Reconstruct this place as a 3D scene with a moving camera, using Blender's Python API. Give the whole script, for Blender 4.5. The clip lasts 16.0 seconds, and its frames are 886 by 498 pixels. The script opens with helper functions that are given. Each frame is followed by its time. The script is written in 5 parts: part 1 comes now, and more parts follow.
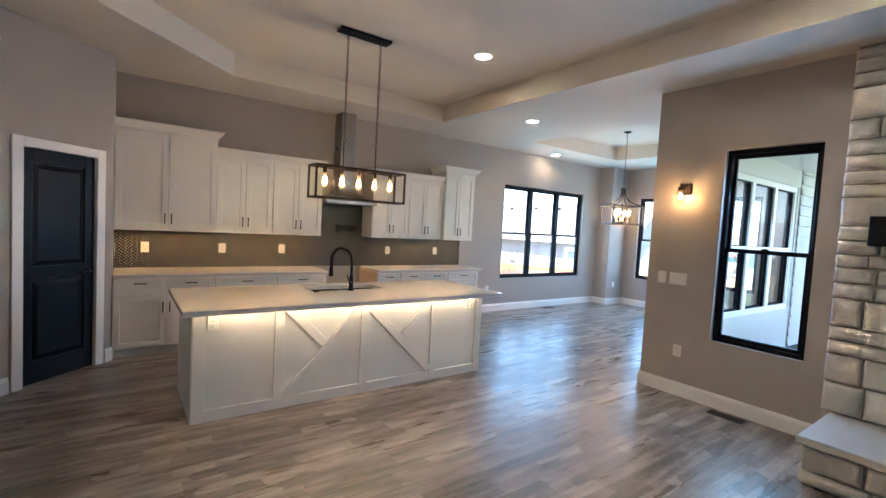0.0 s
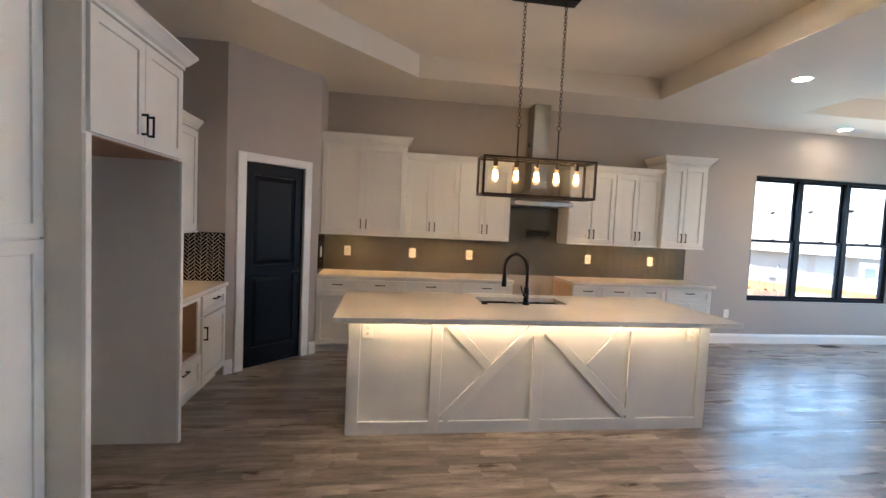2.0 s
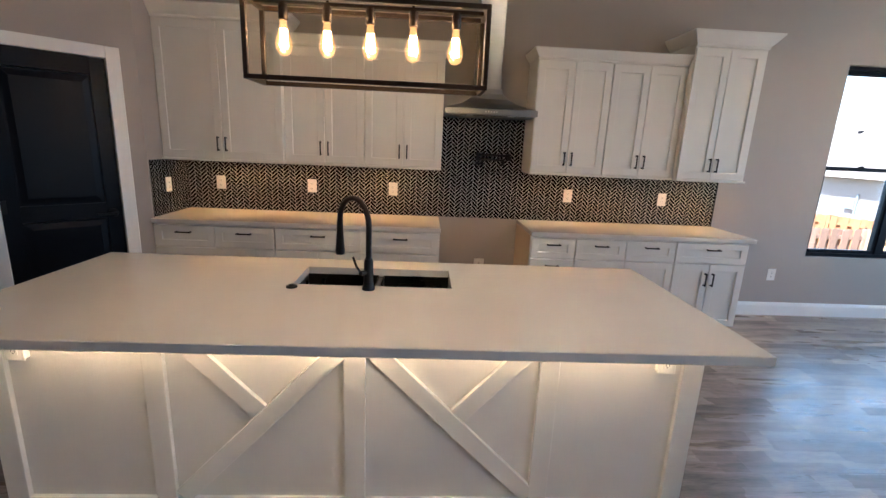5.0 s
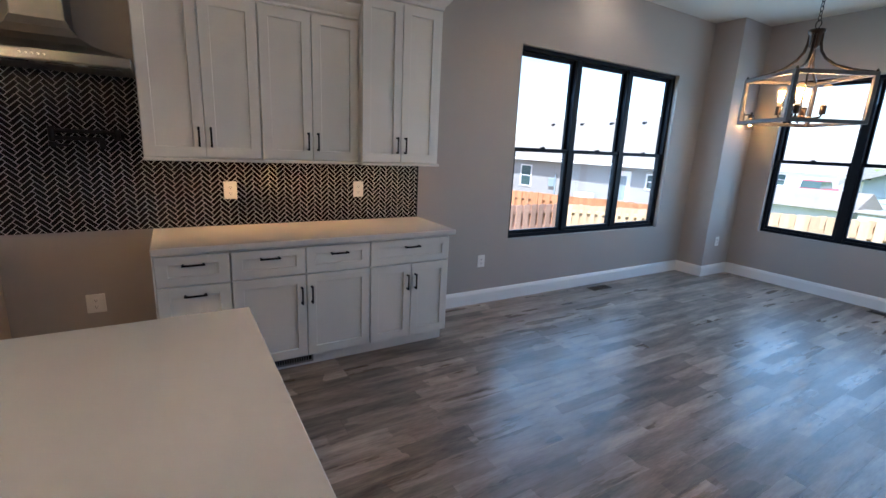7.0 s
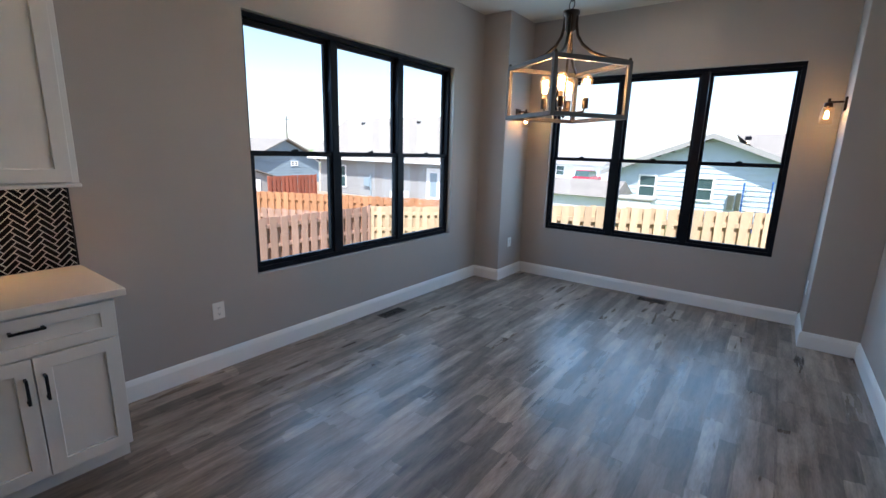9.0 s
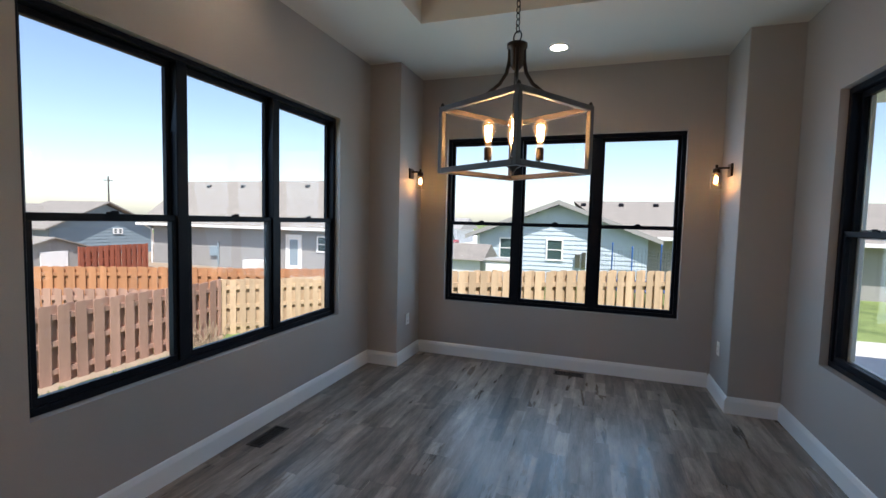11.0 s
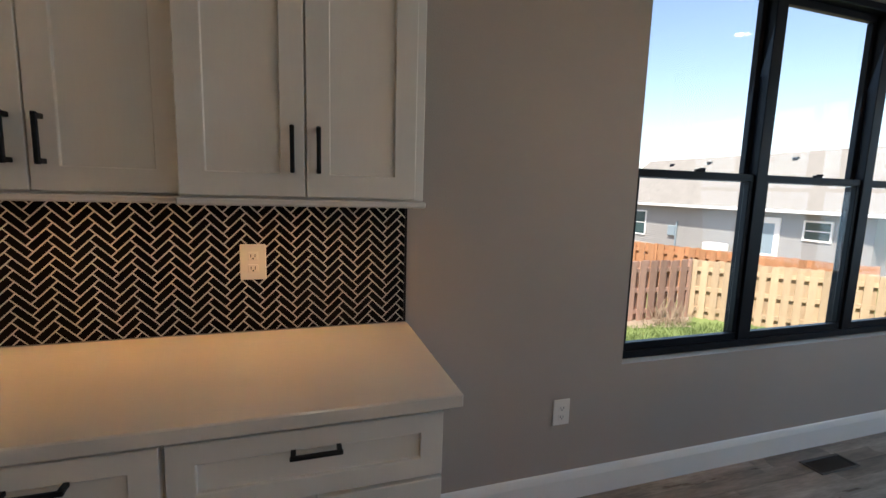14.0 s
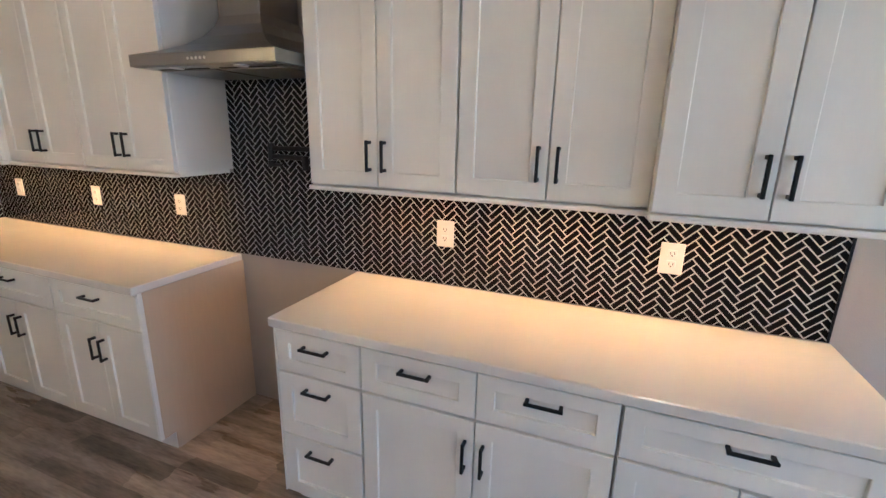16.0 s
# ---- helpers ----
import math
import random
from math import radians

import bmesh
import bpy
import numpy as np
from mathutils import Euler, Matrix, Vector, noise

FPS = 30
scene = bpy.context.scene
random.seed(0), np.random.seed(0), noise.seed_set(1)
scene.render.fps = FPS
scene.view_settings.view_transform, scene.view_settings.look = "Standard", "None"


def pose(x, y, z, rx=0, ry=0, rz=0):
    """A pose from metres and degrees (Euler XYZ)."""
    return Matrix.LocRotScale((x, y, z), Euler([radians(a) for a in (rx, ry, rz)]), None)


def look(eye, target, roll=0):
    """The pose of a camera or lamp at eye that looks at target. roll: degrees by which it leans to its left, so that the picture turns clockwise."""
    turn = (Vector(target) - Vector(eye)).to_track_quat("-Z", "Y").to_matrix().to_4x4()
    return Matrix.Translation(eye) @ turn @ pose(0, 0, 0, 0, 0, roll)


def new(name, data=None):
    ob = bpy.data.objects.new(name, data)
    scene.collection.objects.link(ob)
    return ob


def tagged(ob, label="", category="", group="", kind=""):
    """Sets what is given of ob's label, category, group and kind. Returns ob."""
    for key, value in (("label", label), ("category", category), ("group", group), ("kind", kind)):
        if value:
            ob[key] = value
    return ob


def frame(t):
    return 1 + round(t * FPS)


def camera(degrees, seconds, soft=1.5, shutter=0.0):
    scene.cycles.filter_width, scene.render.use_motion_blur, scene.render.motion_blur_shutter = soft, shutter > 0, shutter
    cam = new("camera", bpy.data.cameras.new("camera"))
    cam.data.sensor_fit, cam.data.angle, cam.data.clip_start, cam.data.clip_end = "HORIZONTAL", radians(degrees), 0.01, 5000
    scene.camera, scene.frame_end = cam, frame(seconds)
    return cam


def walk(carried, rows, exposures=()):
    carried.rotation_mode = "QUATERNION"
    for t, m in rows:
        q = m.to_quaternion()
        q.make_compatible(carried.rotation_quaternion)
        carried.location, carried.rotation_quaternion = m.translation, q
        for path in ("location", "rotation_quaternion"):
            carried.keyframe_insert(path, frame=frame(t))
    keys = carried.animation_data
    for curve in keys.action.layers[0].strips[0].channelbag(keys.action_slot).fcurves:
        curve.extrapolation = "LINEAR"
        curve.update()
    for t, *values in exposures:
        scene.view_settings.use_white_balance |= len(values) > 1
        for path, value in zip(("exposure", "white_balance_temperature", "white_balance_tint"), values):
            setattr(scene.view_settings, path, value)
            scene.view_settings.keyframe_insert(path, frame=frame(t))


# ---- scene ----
cam = camera(89.8, 16.0)
PATH = [
    (0, (-2.471, -6.371, 1.617), (-1.298, -4.755, 1.51), 3.2),
    (0.5, (-2.343, -6.301, 1.609), (-1.467, -4.505, 1.521), 3.3),
    (1, (-2.212, -6.106, 1.602), (-1.565, -4.216, 1.509), 3.2),
    (1.5, (-2.068, -5.966, 1.593), (-1.581, -4.029, 1.49), 2.9),
    (2, (-1.833, -5.832, 1.56), (-1.551, -3.855, 1.447), 2.7),
    (2.5, (-1.658, -5.589, 1.523), (-1.611, -3.594, 1.383), 2.6),
    (3, (-1.469, -5.306, 1.562), (-1.514, -3.315, 1.376), 2.5),
    (3.2, (-1.376, -5.212, 1.55), (-1.426, -3.224, 1.332), 2.5),
    (5.3, (-0.205, -4.103, 1.592), (-0.027, -2.167, 1.123), 2.7),
    (5.5, (-0.111, -3.998, 1.59), (0.162, -2.074, 1.118), 2.8),
    (6, (0.137, -3.747, 1.572), (0.642, -1.871, 1.098), 2.9),
    (6.5, (0.367, -3.601, 1.536), (1.146, -1.816, 1.083), 2.5),
    (7, (0.699, -3.436, 1.532), (1.715, -1.774, 1.079), 2.7),
    (7.5, (0.992, -3.299, 1.531), (2.15, -1.732, 1.078), 2.5),
    (8, (1.245, -3.165, 1.558), (2.582, -1.748, 1.11), 2.0),
    (8.5, (1.548, -3.118, 1.57), (3.026, -1.845, 1.129), 1.6),
    (9, (1.795, -3.034, 1.581), (3.365, -1.872, 1.152), 1.6),
    (9.5, (1.966, -2.896, 1.612), (3.668, -1.911, 1.244), 1.9),
    (9.7, (2.034, -2.87, 1.582), (3.784, -1.958, 1.261), 1.6),
    (11.8, (2.478, -1.936, 1.533), (4.38, -1.323, 1.434), 1.5),
    (12, (2.495, -1.889, 1.511), (4.379, -1.227, 1.412), 1.2),
    (12.5, (2.464, -1.68, 1.435), (4.198, -0.689, 1.328), 0.9),
    (13, (2.386, -1.616, 1.402), (3.759, -0.169, 1.262), 0.9),
    (13.5, (2.282, -1.605, 1.392), (3.255, 0.132, 1.202), 1.3),
    (14, (2.123, -1.647, 1.428), (2.734, 0.238, 1.161), 1.7),
    (14.5, (1.989, -1.713, 1.485), (2.221, 0.243, 1.138), 2.05),
    (15, (1.882, -1.757, 1.564), (1.771, 0.191, 1.124), 2.0),
    (15.5, (1.805, -1.816, 1.575), (1.366, 0.077, 1.101), 1.7),
    (16, (1.747, -1.866, 1.616), (1.045, -0.065, 1.102), 1.3),
]
EXPOSURES = [(0, 2.4, 5550, 11), (2, 2.44, 5950, 13), (3.2, 2.48, 6250, 13), (5.3, 2.07, 5650, 14), (7, 1.45, 5500, 14), (9, 1.17, 5850, 15), (9.7, 0.84, 6150, 17), (11.8, 0.62, 6350, 15), (12.7, 0.9, 6750, 15), (13.5, 0.9, 6700, 14), (14.5, 0.95, 6300, 14), (15, 1.2, 5700, 13), (15.5, 2.3, 5500, 11), (16, 2.45, 5450, 11)]
walk(cam, [(t, look(eye, target, roll)) for t, eye, target, roll in PATH], EXPOSURES)

# ---- world, sun and exposure ----
world = bpy.data.worlds.new("sky")
scene.world = world
world.use_nodes = True
sky = world.node_tree.nodes.new("ShaderNodeTexSky")
sky.sky_type = "NISHITA"
sky.sun_disc = False
sky.dust_density, sky.air_density, sky.ozone_density = 0.9, 1.0, 0.8
sky.sun_elevation, sky.sun_rotation = radians(58), radians(239)
background = world.node_tree.nodes["Background"]
background.inputs["Strength"].default_value = 0.15
world.node_tree.links.new(sky.outputs[0], background.inputs["Color"])

sun = new("sun", bpy.data.lights.new("sun", "SUN"))
sun.data.energy, sun.data.angle, sun.data.color = 5.0, radians(0.5), (1.0, 0.95, 0.87)
sun.matrix_world = look((-7.5, -4.5, 14), (0, 0, 0))


def window_light(name, m, width, height, power):
    """The sky's light in a window's opening."""
    lamp = new(name, bpy.data.lights.new(name, "AREA"))
    lamp.data.shape, lamp.data.size, lamp.data.size_y = "RECTANGLE", width, height
    lamp.data.energy, lamp.data.color = power, (0.42, 0.71, 1.0)
    lamp.matrix_world = m


window_light("window_light_north", look((4.815, 0.2, 1.55), (4.815, -3, 0.9)), 2.3, 1.75, 13)
window_light("window_light_east", look((7.42, -1.88, 1.55), (4, -1.88, 0.9)), 2.3, 1.75, 17)
window_light("window_light_south", look((4.815, -3.99, 1.55), (4.815, 0, 0.9)), 2.3, 1.75, 2.5)
window_light("window_light_west", look((2.42, -4.82, 1.55), (0, -4.82, 0.9)), 0.65, 1.75, 6)

# ---- materials ----


def material(name, base, rough=0.5, metal=0.0, vary=0.08, scale=6.0, grain=90.0, bump=0.0, spread=0.0, stretch=(1, 1, 1), tint=None, emit=None, power=0.0, spec=0.5, rough_vary=0.08):
    """A painted, plain or grained surface: colour varied at two scales, uneven gloss, fine relief, and a shift from piece to piece."""
    m = bpy.data.materials.new(name)
    m.use_nodes = True
    n, link = m.node_tree.nodes, m.node_tree.links
    p = n["Principled BSDF"]
    p.inputs["Roughness"].default_value, p.inputs["Metallic"].default_value = rough, metal
    p.inputs["Specular IOR Level"].default_value = spec
    geo = n.new("ShaderNodeNewGeometry")
    place = n.new("ShaderNodeMapping")
    place.inputs["Scale"].default_value = stretch
    info = n.new("ShaderNodeObjectInfo")
    link.new(geo.outputs["Position"], place.inputs["Vector"])
    shift = n.new("ShaderNodeVectorMath")
    shift.operation = "MULTIPLY_ADD"
    shift.inputs[1].default_value = (spread * 37, spread * 23, spread * 11)
    link.new(info.outputs["Random"], shift.inputs[0])
    link.new(place.outputs[0], shift.inputs[2])
    big, fine = n.new("ShaderNodeTexNoise"), n.new("ShaderNodeTexNoise")
    for node, s, d in ((big, scale, 4), (fine, grain, 3)):
        node.inputs["Scale"].default_value, node.inputs["Detail"].default_value = s, d
        link.new(shift.outputs[0], node.inputs["Vector"])
    dark = [c * (1 - vary) for c in base]
    light = tint or [min(1, c * (1 + vary)) for c in base]
    mix = n.new("ShaderNodeMix")
    mix.data_type = "RGBA"
    mix.inputs["A"].default_value, mix.inputs["B"].default_value = (*dark, 1), (*light, 1)
    sharpen = n.new("ShaderNodeMapRange")
    sharpen.inputs["From Min"].default_value, sharpen.inputs["From Max"].default_value = 0.3, 0.7
    both = n.new("ShaderNodeMath")
    both.operation = "MULTIPLY_ADD"
    both.inputs[1].default_value = 0.25
    link.new(fine.outputs["Fac"], both.inputs[0])
    scaled = n.new("ShaderNodeMath")
    scaled.operation = "MULTIPLY"
    scaled.inputs[1].default_value = 0.75
    link.new(big.outputs["Fac"], scaled.inputs[0])
    link.new(scaled.outputs[0], both.inputs[2])
    link.new(both.outputs[0], sharpen.inputs["Value"])
    link.new(sharpen.outputs[0], mix.inputs["Factor"])
    colour = mix.outputs["Result"]
    if spread:
        hsv = n.new("ShaderNodeHueSaturation")
        rng = n.new("ShaderNodeMapRange")
        rng.inputs["To Min"].default_value, rng.inputs["To Max"].default_value = 1 - spread, 1 + spread
        link.new(info.outputs["Random"], rng.inputs["Value"])
        link.new(rng.outputs[0], hsv.inputs["Value"])
        link.new(colour, hsv.inputs["Color"])
        colour = hsv.outputs[0]
    link.new(colour, p.inputs["Base Color"])
    gloss = n.new("ShaderNodeMapRange")
    gloss.inputs["To Min"].default_value, gloss.inputs["To Max"].default_value = max(0.02, rough - rough_vary), min(1, rough + rough_vary)
    link.new(big.outputs["Fac"], gloss.inputs["Value"])
    link.new(gloss.outputs[0], p.inputs["Roughness"])
    if bump:
        b = n.new("ShaderNodeBump")
        b.inputs["Strength"].default_value, b.inputs["Distance"].default_value = 1.0, bump
        link.new(fine.outputs["Fac"], b.inputs["Height"])
        link.new(b.outputs[0], p.inputs["Normal"])
    if emit:
        p.inputs["Emission Color"].default_value, p.inputs["Emission Strength"].default_value = (*emit, 1), power
    return m


def clear_glass(name, tone=(0.97, 0.99, 0.985), gloss=1.0, lit=0.0):
    """Thin glass: light passes straight, the faces mirror more at a slant; lit adds amber emission that imitates bloom
    round a bulb.
    """
    m = bpy.data.materials.new(name)
    m.use_nodes = True
    n, link = m.node_tree.nodes, m.node_tree.links
    n.remove(n["Principled BSDF"])
    see, shine, mix, face, power, amount = (n.new("ShaderNode" + k) for k in ("BsdfTransparent", "BsdfGlossy", "MixShader", "LayerWeight", "Math", "Math"))
    see.inputs["Color"].default_value = (*tone, 1)
    shine.inputs["Roughness"].default_value = 0.015
    power.operation, power.inputs[1].default_value = "POWER", 4.0
    amount.operation, amount.inputs[1].default_value, amount.inputs[2].default_value = "MULTIPLY_ADD", 0.6 * gloss, 0.035 * gloss
    link.new(face.outputs["Facing"], power.inputs[0])
    link.new(power.outputs[0], amount.inputs[0])
    link.new(amount.outputs[0], mix.inputs[0])
    link.new(see.outputs[0], mix.inputs[1])
    link.new(shine.outputs[0], mix.inputs[2])
    surface = mix.outputs[0]
    if lit:
        shed_light, both = n.new("ShaderNodeEmission"), n.new("ShaderNodeAddShader")
        shed_light.inputs["Color"].default_value, shed_light.inputs["Strength"].default_value = (1.0, 0.50, 0.17, 1), lit
        link.new(surface, both.inputs[0])
        link.new(shed_light.outputs[0], both.inputs[1])
        surface = both.outputs[0]
    link.new(surface, n["Material Output"].inputs["Surface"])
    return m


def glow(name, colour, power):
    return material(name, (0.9, 0.85, 0.75), 0.5, emit=colour, power=power)


WALL = material("greige wall paint", (0.375, 0.335, 0.302), 0.62, vary=0.035, scale=1.3, grain=160, bump=0.0009)
CEIL = material("ceiling paint", (0.69, 0.64, 0.56), 0.75, vary=0.03, scale=1.1, grain=120, bump=0.0012)
TRIM = material("white trim paint", (0.80, 0.79, 0.77), 0.35, vary=0.025, scale=3, grain=70, bump=0.0002)
CAB = material("white cabinet paint", (0.72, 0.70, 0.665), 0.38, vary=0.03, scale=4, grain=120, bump=0.00015, stretch=(1, 1, 0.15))
CAB_SIDE = material("cabinet side veneer", (0.63, 0.59, 0.54), 0.5, vary=0.05, scale=3, grain=120, bump=0.0002, stretch=(1, 1, 0.1))
MAPLE = material("raw maple veneer", (0.52, 0.40, 0.29), 0.5, vary=0.08, scale=3, grain=80, bump=0.0002, stretch=(1, 1, 0.1))
CAVITY = material("raw plywood", (0.33, 0.19, 0.11), 0.6, vary=0.2, scale=3, grain=60, bump=0.0004, stretch=(1, 1, 0.12))
BLACK = material("matt black metal", (0.008, 0.008, 0.009), 0.42, vary=0.15, scale=10, grain=200, bump=0.0001, spec=0.2)
FRAME = material("black window frame", (0.006, 0.0065, 0.010), 0.45, vary=0.2, scale=8, grain=150, spec=0.12)
DOOR = material("black door paint", (0.004, 0.005, 0.008), 0.32, vary=0.15, scale=5, grain=120, bump=0.0002, stretch=(1, 1, 0.1), spec=0.09)
QUARTZ = material("white quartz", (0.67, 0.645, 0.61), 0.12, vary=0.035, scale=2.2, grain=220, rough_vary=0.05)
STEEL = material("brushed steel", (0.31, 0.30, 0.29), 0.30, 1.0, vary=0.06, scale=5, grain=260, bump=0.0001, stretch=(0.06, 1, 1))
SINK = material("dark steel sink", (0.10, 0.095, 0.09), 0.28, 1.0, vary=0.1, scale=7, grain=200)
TILE = material("black glazed tile", (0.007, 0.0065, 0.0065), 0.14, vary=0.25, scale=14, grain=45, bump=0.0003, spread=0.2, spec=0.06)
GROUT = material("pale grout", (0.66, 0.62, 0.56), 0.85, vary=0.08, scale=20, grain=300, bump=0.0006)
PLATE = material("white plastic plate", (0.78, 0.76, 0.72), 0.32, vary=0.02)
SLOT = material("outlet slots", (0.03, 0.03, 0.03), 0.6)
BRONZE = material("dark bronze metal", (0.035, 0.024, 0.017), 0.36, 0.7, vary=0.2, scale=15, grain=160)
GREYWOOD = material("weathered grey wood", (0.062, 0.051, 0.045), 0.55, vary=0.3, scale=6, grain=70, bump=0.0005, stretch=(1, 1, 1))
STONE = material("white ledge stone", (0.62, 0.595, 0.56), 0.8, vary=0.12, scale=7, grain=38, bump=0.003, spread=0.12)
MORTAR = material("stone joints", (0.42, 0.39, 0.355), 0.9, vary=0.1, scale=12, grain=90, bump=0.003)
HEARTH = material("hearth slab", (0.55, 0.52, 0.48), 0.6, vary=0.06, scale=5, grain=80, bump=0.0015)
GLASS = clear_glass("window glass", (0.985, 0.995, 0.99), 0.5)
LAMPGLASS = clear_glass("lamp glass", (0.98, 0.965, 0.94), 0.05)
JARGLASS = clear_glass("jar glass", (0.98, 0.95, 0.90), 0.5)
# The last value puts a little emission into the glass in place of bloom.
BULBGLASS = clear_glass("bulb glass", (1.0, 0.93, 0.80), 0.8, 0.16)
FILAMENT = glow("glowing filament", (1.0, 0.70, 0.40), 68)
NOOKFIL = glow("glowing amber filament", (1.0, 0.60, 0.27), 115)
SMALLFIL = glow("glowing sconce filament", (1.0, 0.58, 0.24), 120)
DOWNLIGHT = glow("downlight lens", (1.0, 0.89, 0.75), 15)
NOOKLIGHT = glow("dimmed downlight lens", (1.0, 0.91, 0.80), 5)
LED = glow("warm led tape", (1.0, 0.71, 0.39), 13)
LED_UPPER = glow("warm cabinet led tape", (1.0, 0.52, 0.19), 28)
VENT = material("brown metal register", (0.055, 0.042, 0.033), 0.45, 0.3, vary=0.15)
# Near-black colour painted in for the shade inside register wells and filter slots.
DARKGAP = material("painted void shade", (0.008, 0.008, 0.008), 0.9)


def plank_surface(name):
    """Wood-look plank: printed strips of uneven tone, long grain, worn sheen, and a shift from plank to plank."""
    m = material(name, (0.125, 0.094, 0.073), 0.33, vary=0.42, scale=2.6, grain=19, bump=0.0003, spread=0.13, stretch=(1.0, 6.0, 1), tint=(0.40, 0.325, 0.265), rough_vary=0.10)
    n, link = m.node_tree.nodes, m.node_tree.links
    p = n["Principled BSDF"]
    colour = p.inputs["Base Color"].links[0].from_socket
    geo = n.new("ShaderNodeNewGeometry")
    strips = n.new("ShaderNodeTexBrick")
    strips.offset, strips.offset_frequency, strips.squash, strips.squash_frequency = 0.37, 3, 1.6, 2
    for key, value in (("Scale", 1.0), ("Mortar Size", 0.0), ("Brick Width", 0.42), ("Row Height", 0.0902), ("Bias", 0.0)):
        strips.inputs[key].default_value = value
    strips.inputs["Color1"].default_value, strips.inputs["Color2"].default_value = (0.50, 0.50, 0.50, 1), (1.45, 1.45, 1.45, 1)
    warp, add = n.new("ShaderNodeTexNoise"), n.new("ShaderNodeVectorMath")
    warp.inputs["Scale"].default_value = 9.0
    add.operation = "MULTIPLY_ADD"
    add.inputs[1].default_value = (0.16, 0.014, 0.0)
    link.new(geo.outputs["Position"], warp.inputs["Vector"])
    link.new(warp.outputs["Color"], add.inputs[0])
    link.new(geo.outputs["Position"], add.inputs[2])
    link.new(add.outputs[0], strips.inputs["Vector"])
    times = n.new("ShaderNodeMix")
    times.data_type, times.blend_type = "RGBA", "MULTIPLY"
    times.inputs["Factor"].default_value = 0.80
    link.new(colour, times.inputs["A"])
    link.new(strips.outputs["Color"], times.inputs["B"])
    link.new(times.outputs["Result"], p.inputs["Base Color"])
    sheen, tone = n.new("ShaderNodeMath"), n.new("ShaderNodeRGBToBW")
    sheen.operation, sheen.inputs[1].default_value = "MULTIPLY_ADD", -0.11
    gloss = p.inputs["Roughness"].links[0].from_socket
    lift = n.new("ShaderNodeMath")
    lift.inputs[1].default_value = 0.11
    link.new(gloss, lift.inputs[0])
    link.new(strips.outputs["Color"], tone.inputs[0])
    link.new(tone.outputs[0], sheen.inputs[0])
    link.new(lift.outputs[0], sheen.inputs[2])
    link.new(sheen.outputs[0], p.inputs["Roughness"])
    return m


FLOOR = plank_surface("grey brown vinyl plank")
JOINT = material("plank joints", (0.045, 0.036, 0.03), 0.7)
GRASS = material("lawn", (0.11, 0.165, 0.04), 0.9, vary=0.3, scale=1.2, grain=40, bump=0.02, tint=(0.25, 0.32, 0.10))
DIRT = material("bare earth", (0.30, 0.23, 0.16), 0.95, vary=0.2, scale=3, grain=40, bump=0.01)
BROWN_FENCE = material("brown stained picket", (0.37, 0.22, 0.16), 0.8, vary=0.2, scale=4, grain=60, bump=0.001, spread=0.2, stretch=(1, 1, 0.12))
CEDAR_FENCE = material("fresh cedar picket", (0.52, 0.375, 0.235), 0.8, vary=0.2, scale=4, grain=60, bump=0.001, spread=0.16, stretch=(1, 1, 0.12))
ORANGE_FENCE = material("orange cedar picket", (0.40, 0.185, 0.085), 0.8, vary=0.2, scale=4, grain=60, bump=0.001, spread=0.15, stretch=(1, 1, 0.12))
RED_FENCE = material("red stained picket", (0.30, 0.085, 0.045), 0.8, vary=0.15, scale=4, grain=60, spread=0.12)
SIDING = material("grey house siding", (0.30, 0.29, 0.272), 0.7, vary=0.05, scale=2, grain=60, bump=0.001)
BLUE_SIDING = material("blue grey siding", (0.22, 0.28, 0.315), 0.7, vary=0.05, scale=2, grain=60, bump=0.001)
WHITE_SIDING = material("white lap siding", (0.64, 0.65, 0.65), 0.6, vary=0.04, scale=2, grain=60, bump=0.0006)
GABLE_SIDING = material("pale blue grey lap siding", (0.47, 0.54, 0.60), 0.7, vary=0.04, scale=2, grain=60, bump=0.0006)
SHINGLE = material("tan roof shingle", (0.225, 0.205, 0.18), 0.9, vary=0.12, scale=3, grain=25, bump=0.01, spread=0.08)
CONCRETE = material("pale concrete", (0.58, 0.57, 0.54), 0.85, vary=0.08, scale=2, grain=60, bump=0.001)
FAR_GLASS = material("far window pane", (0.05, 0.085, 0.085), 0.08, vary=0.1)
CAR_RED = material("red car paint", (0.38, 0.03, 0.05), 0.25, vary=0.05)
BLUE_PAINT = material("blue painted steel", (0.03, 0.12, 0.36), 0.4, vary=0.1)
NET = material("black netting", (0.03, 0.035, 0.045), 0.9)
TWIG = material("dry twigs", (0.36, 0.27, 0.18), 0.9, vary=0.2)

# ---- mesh tools ----


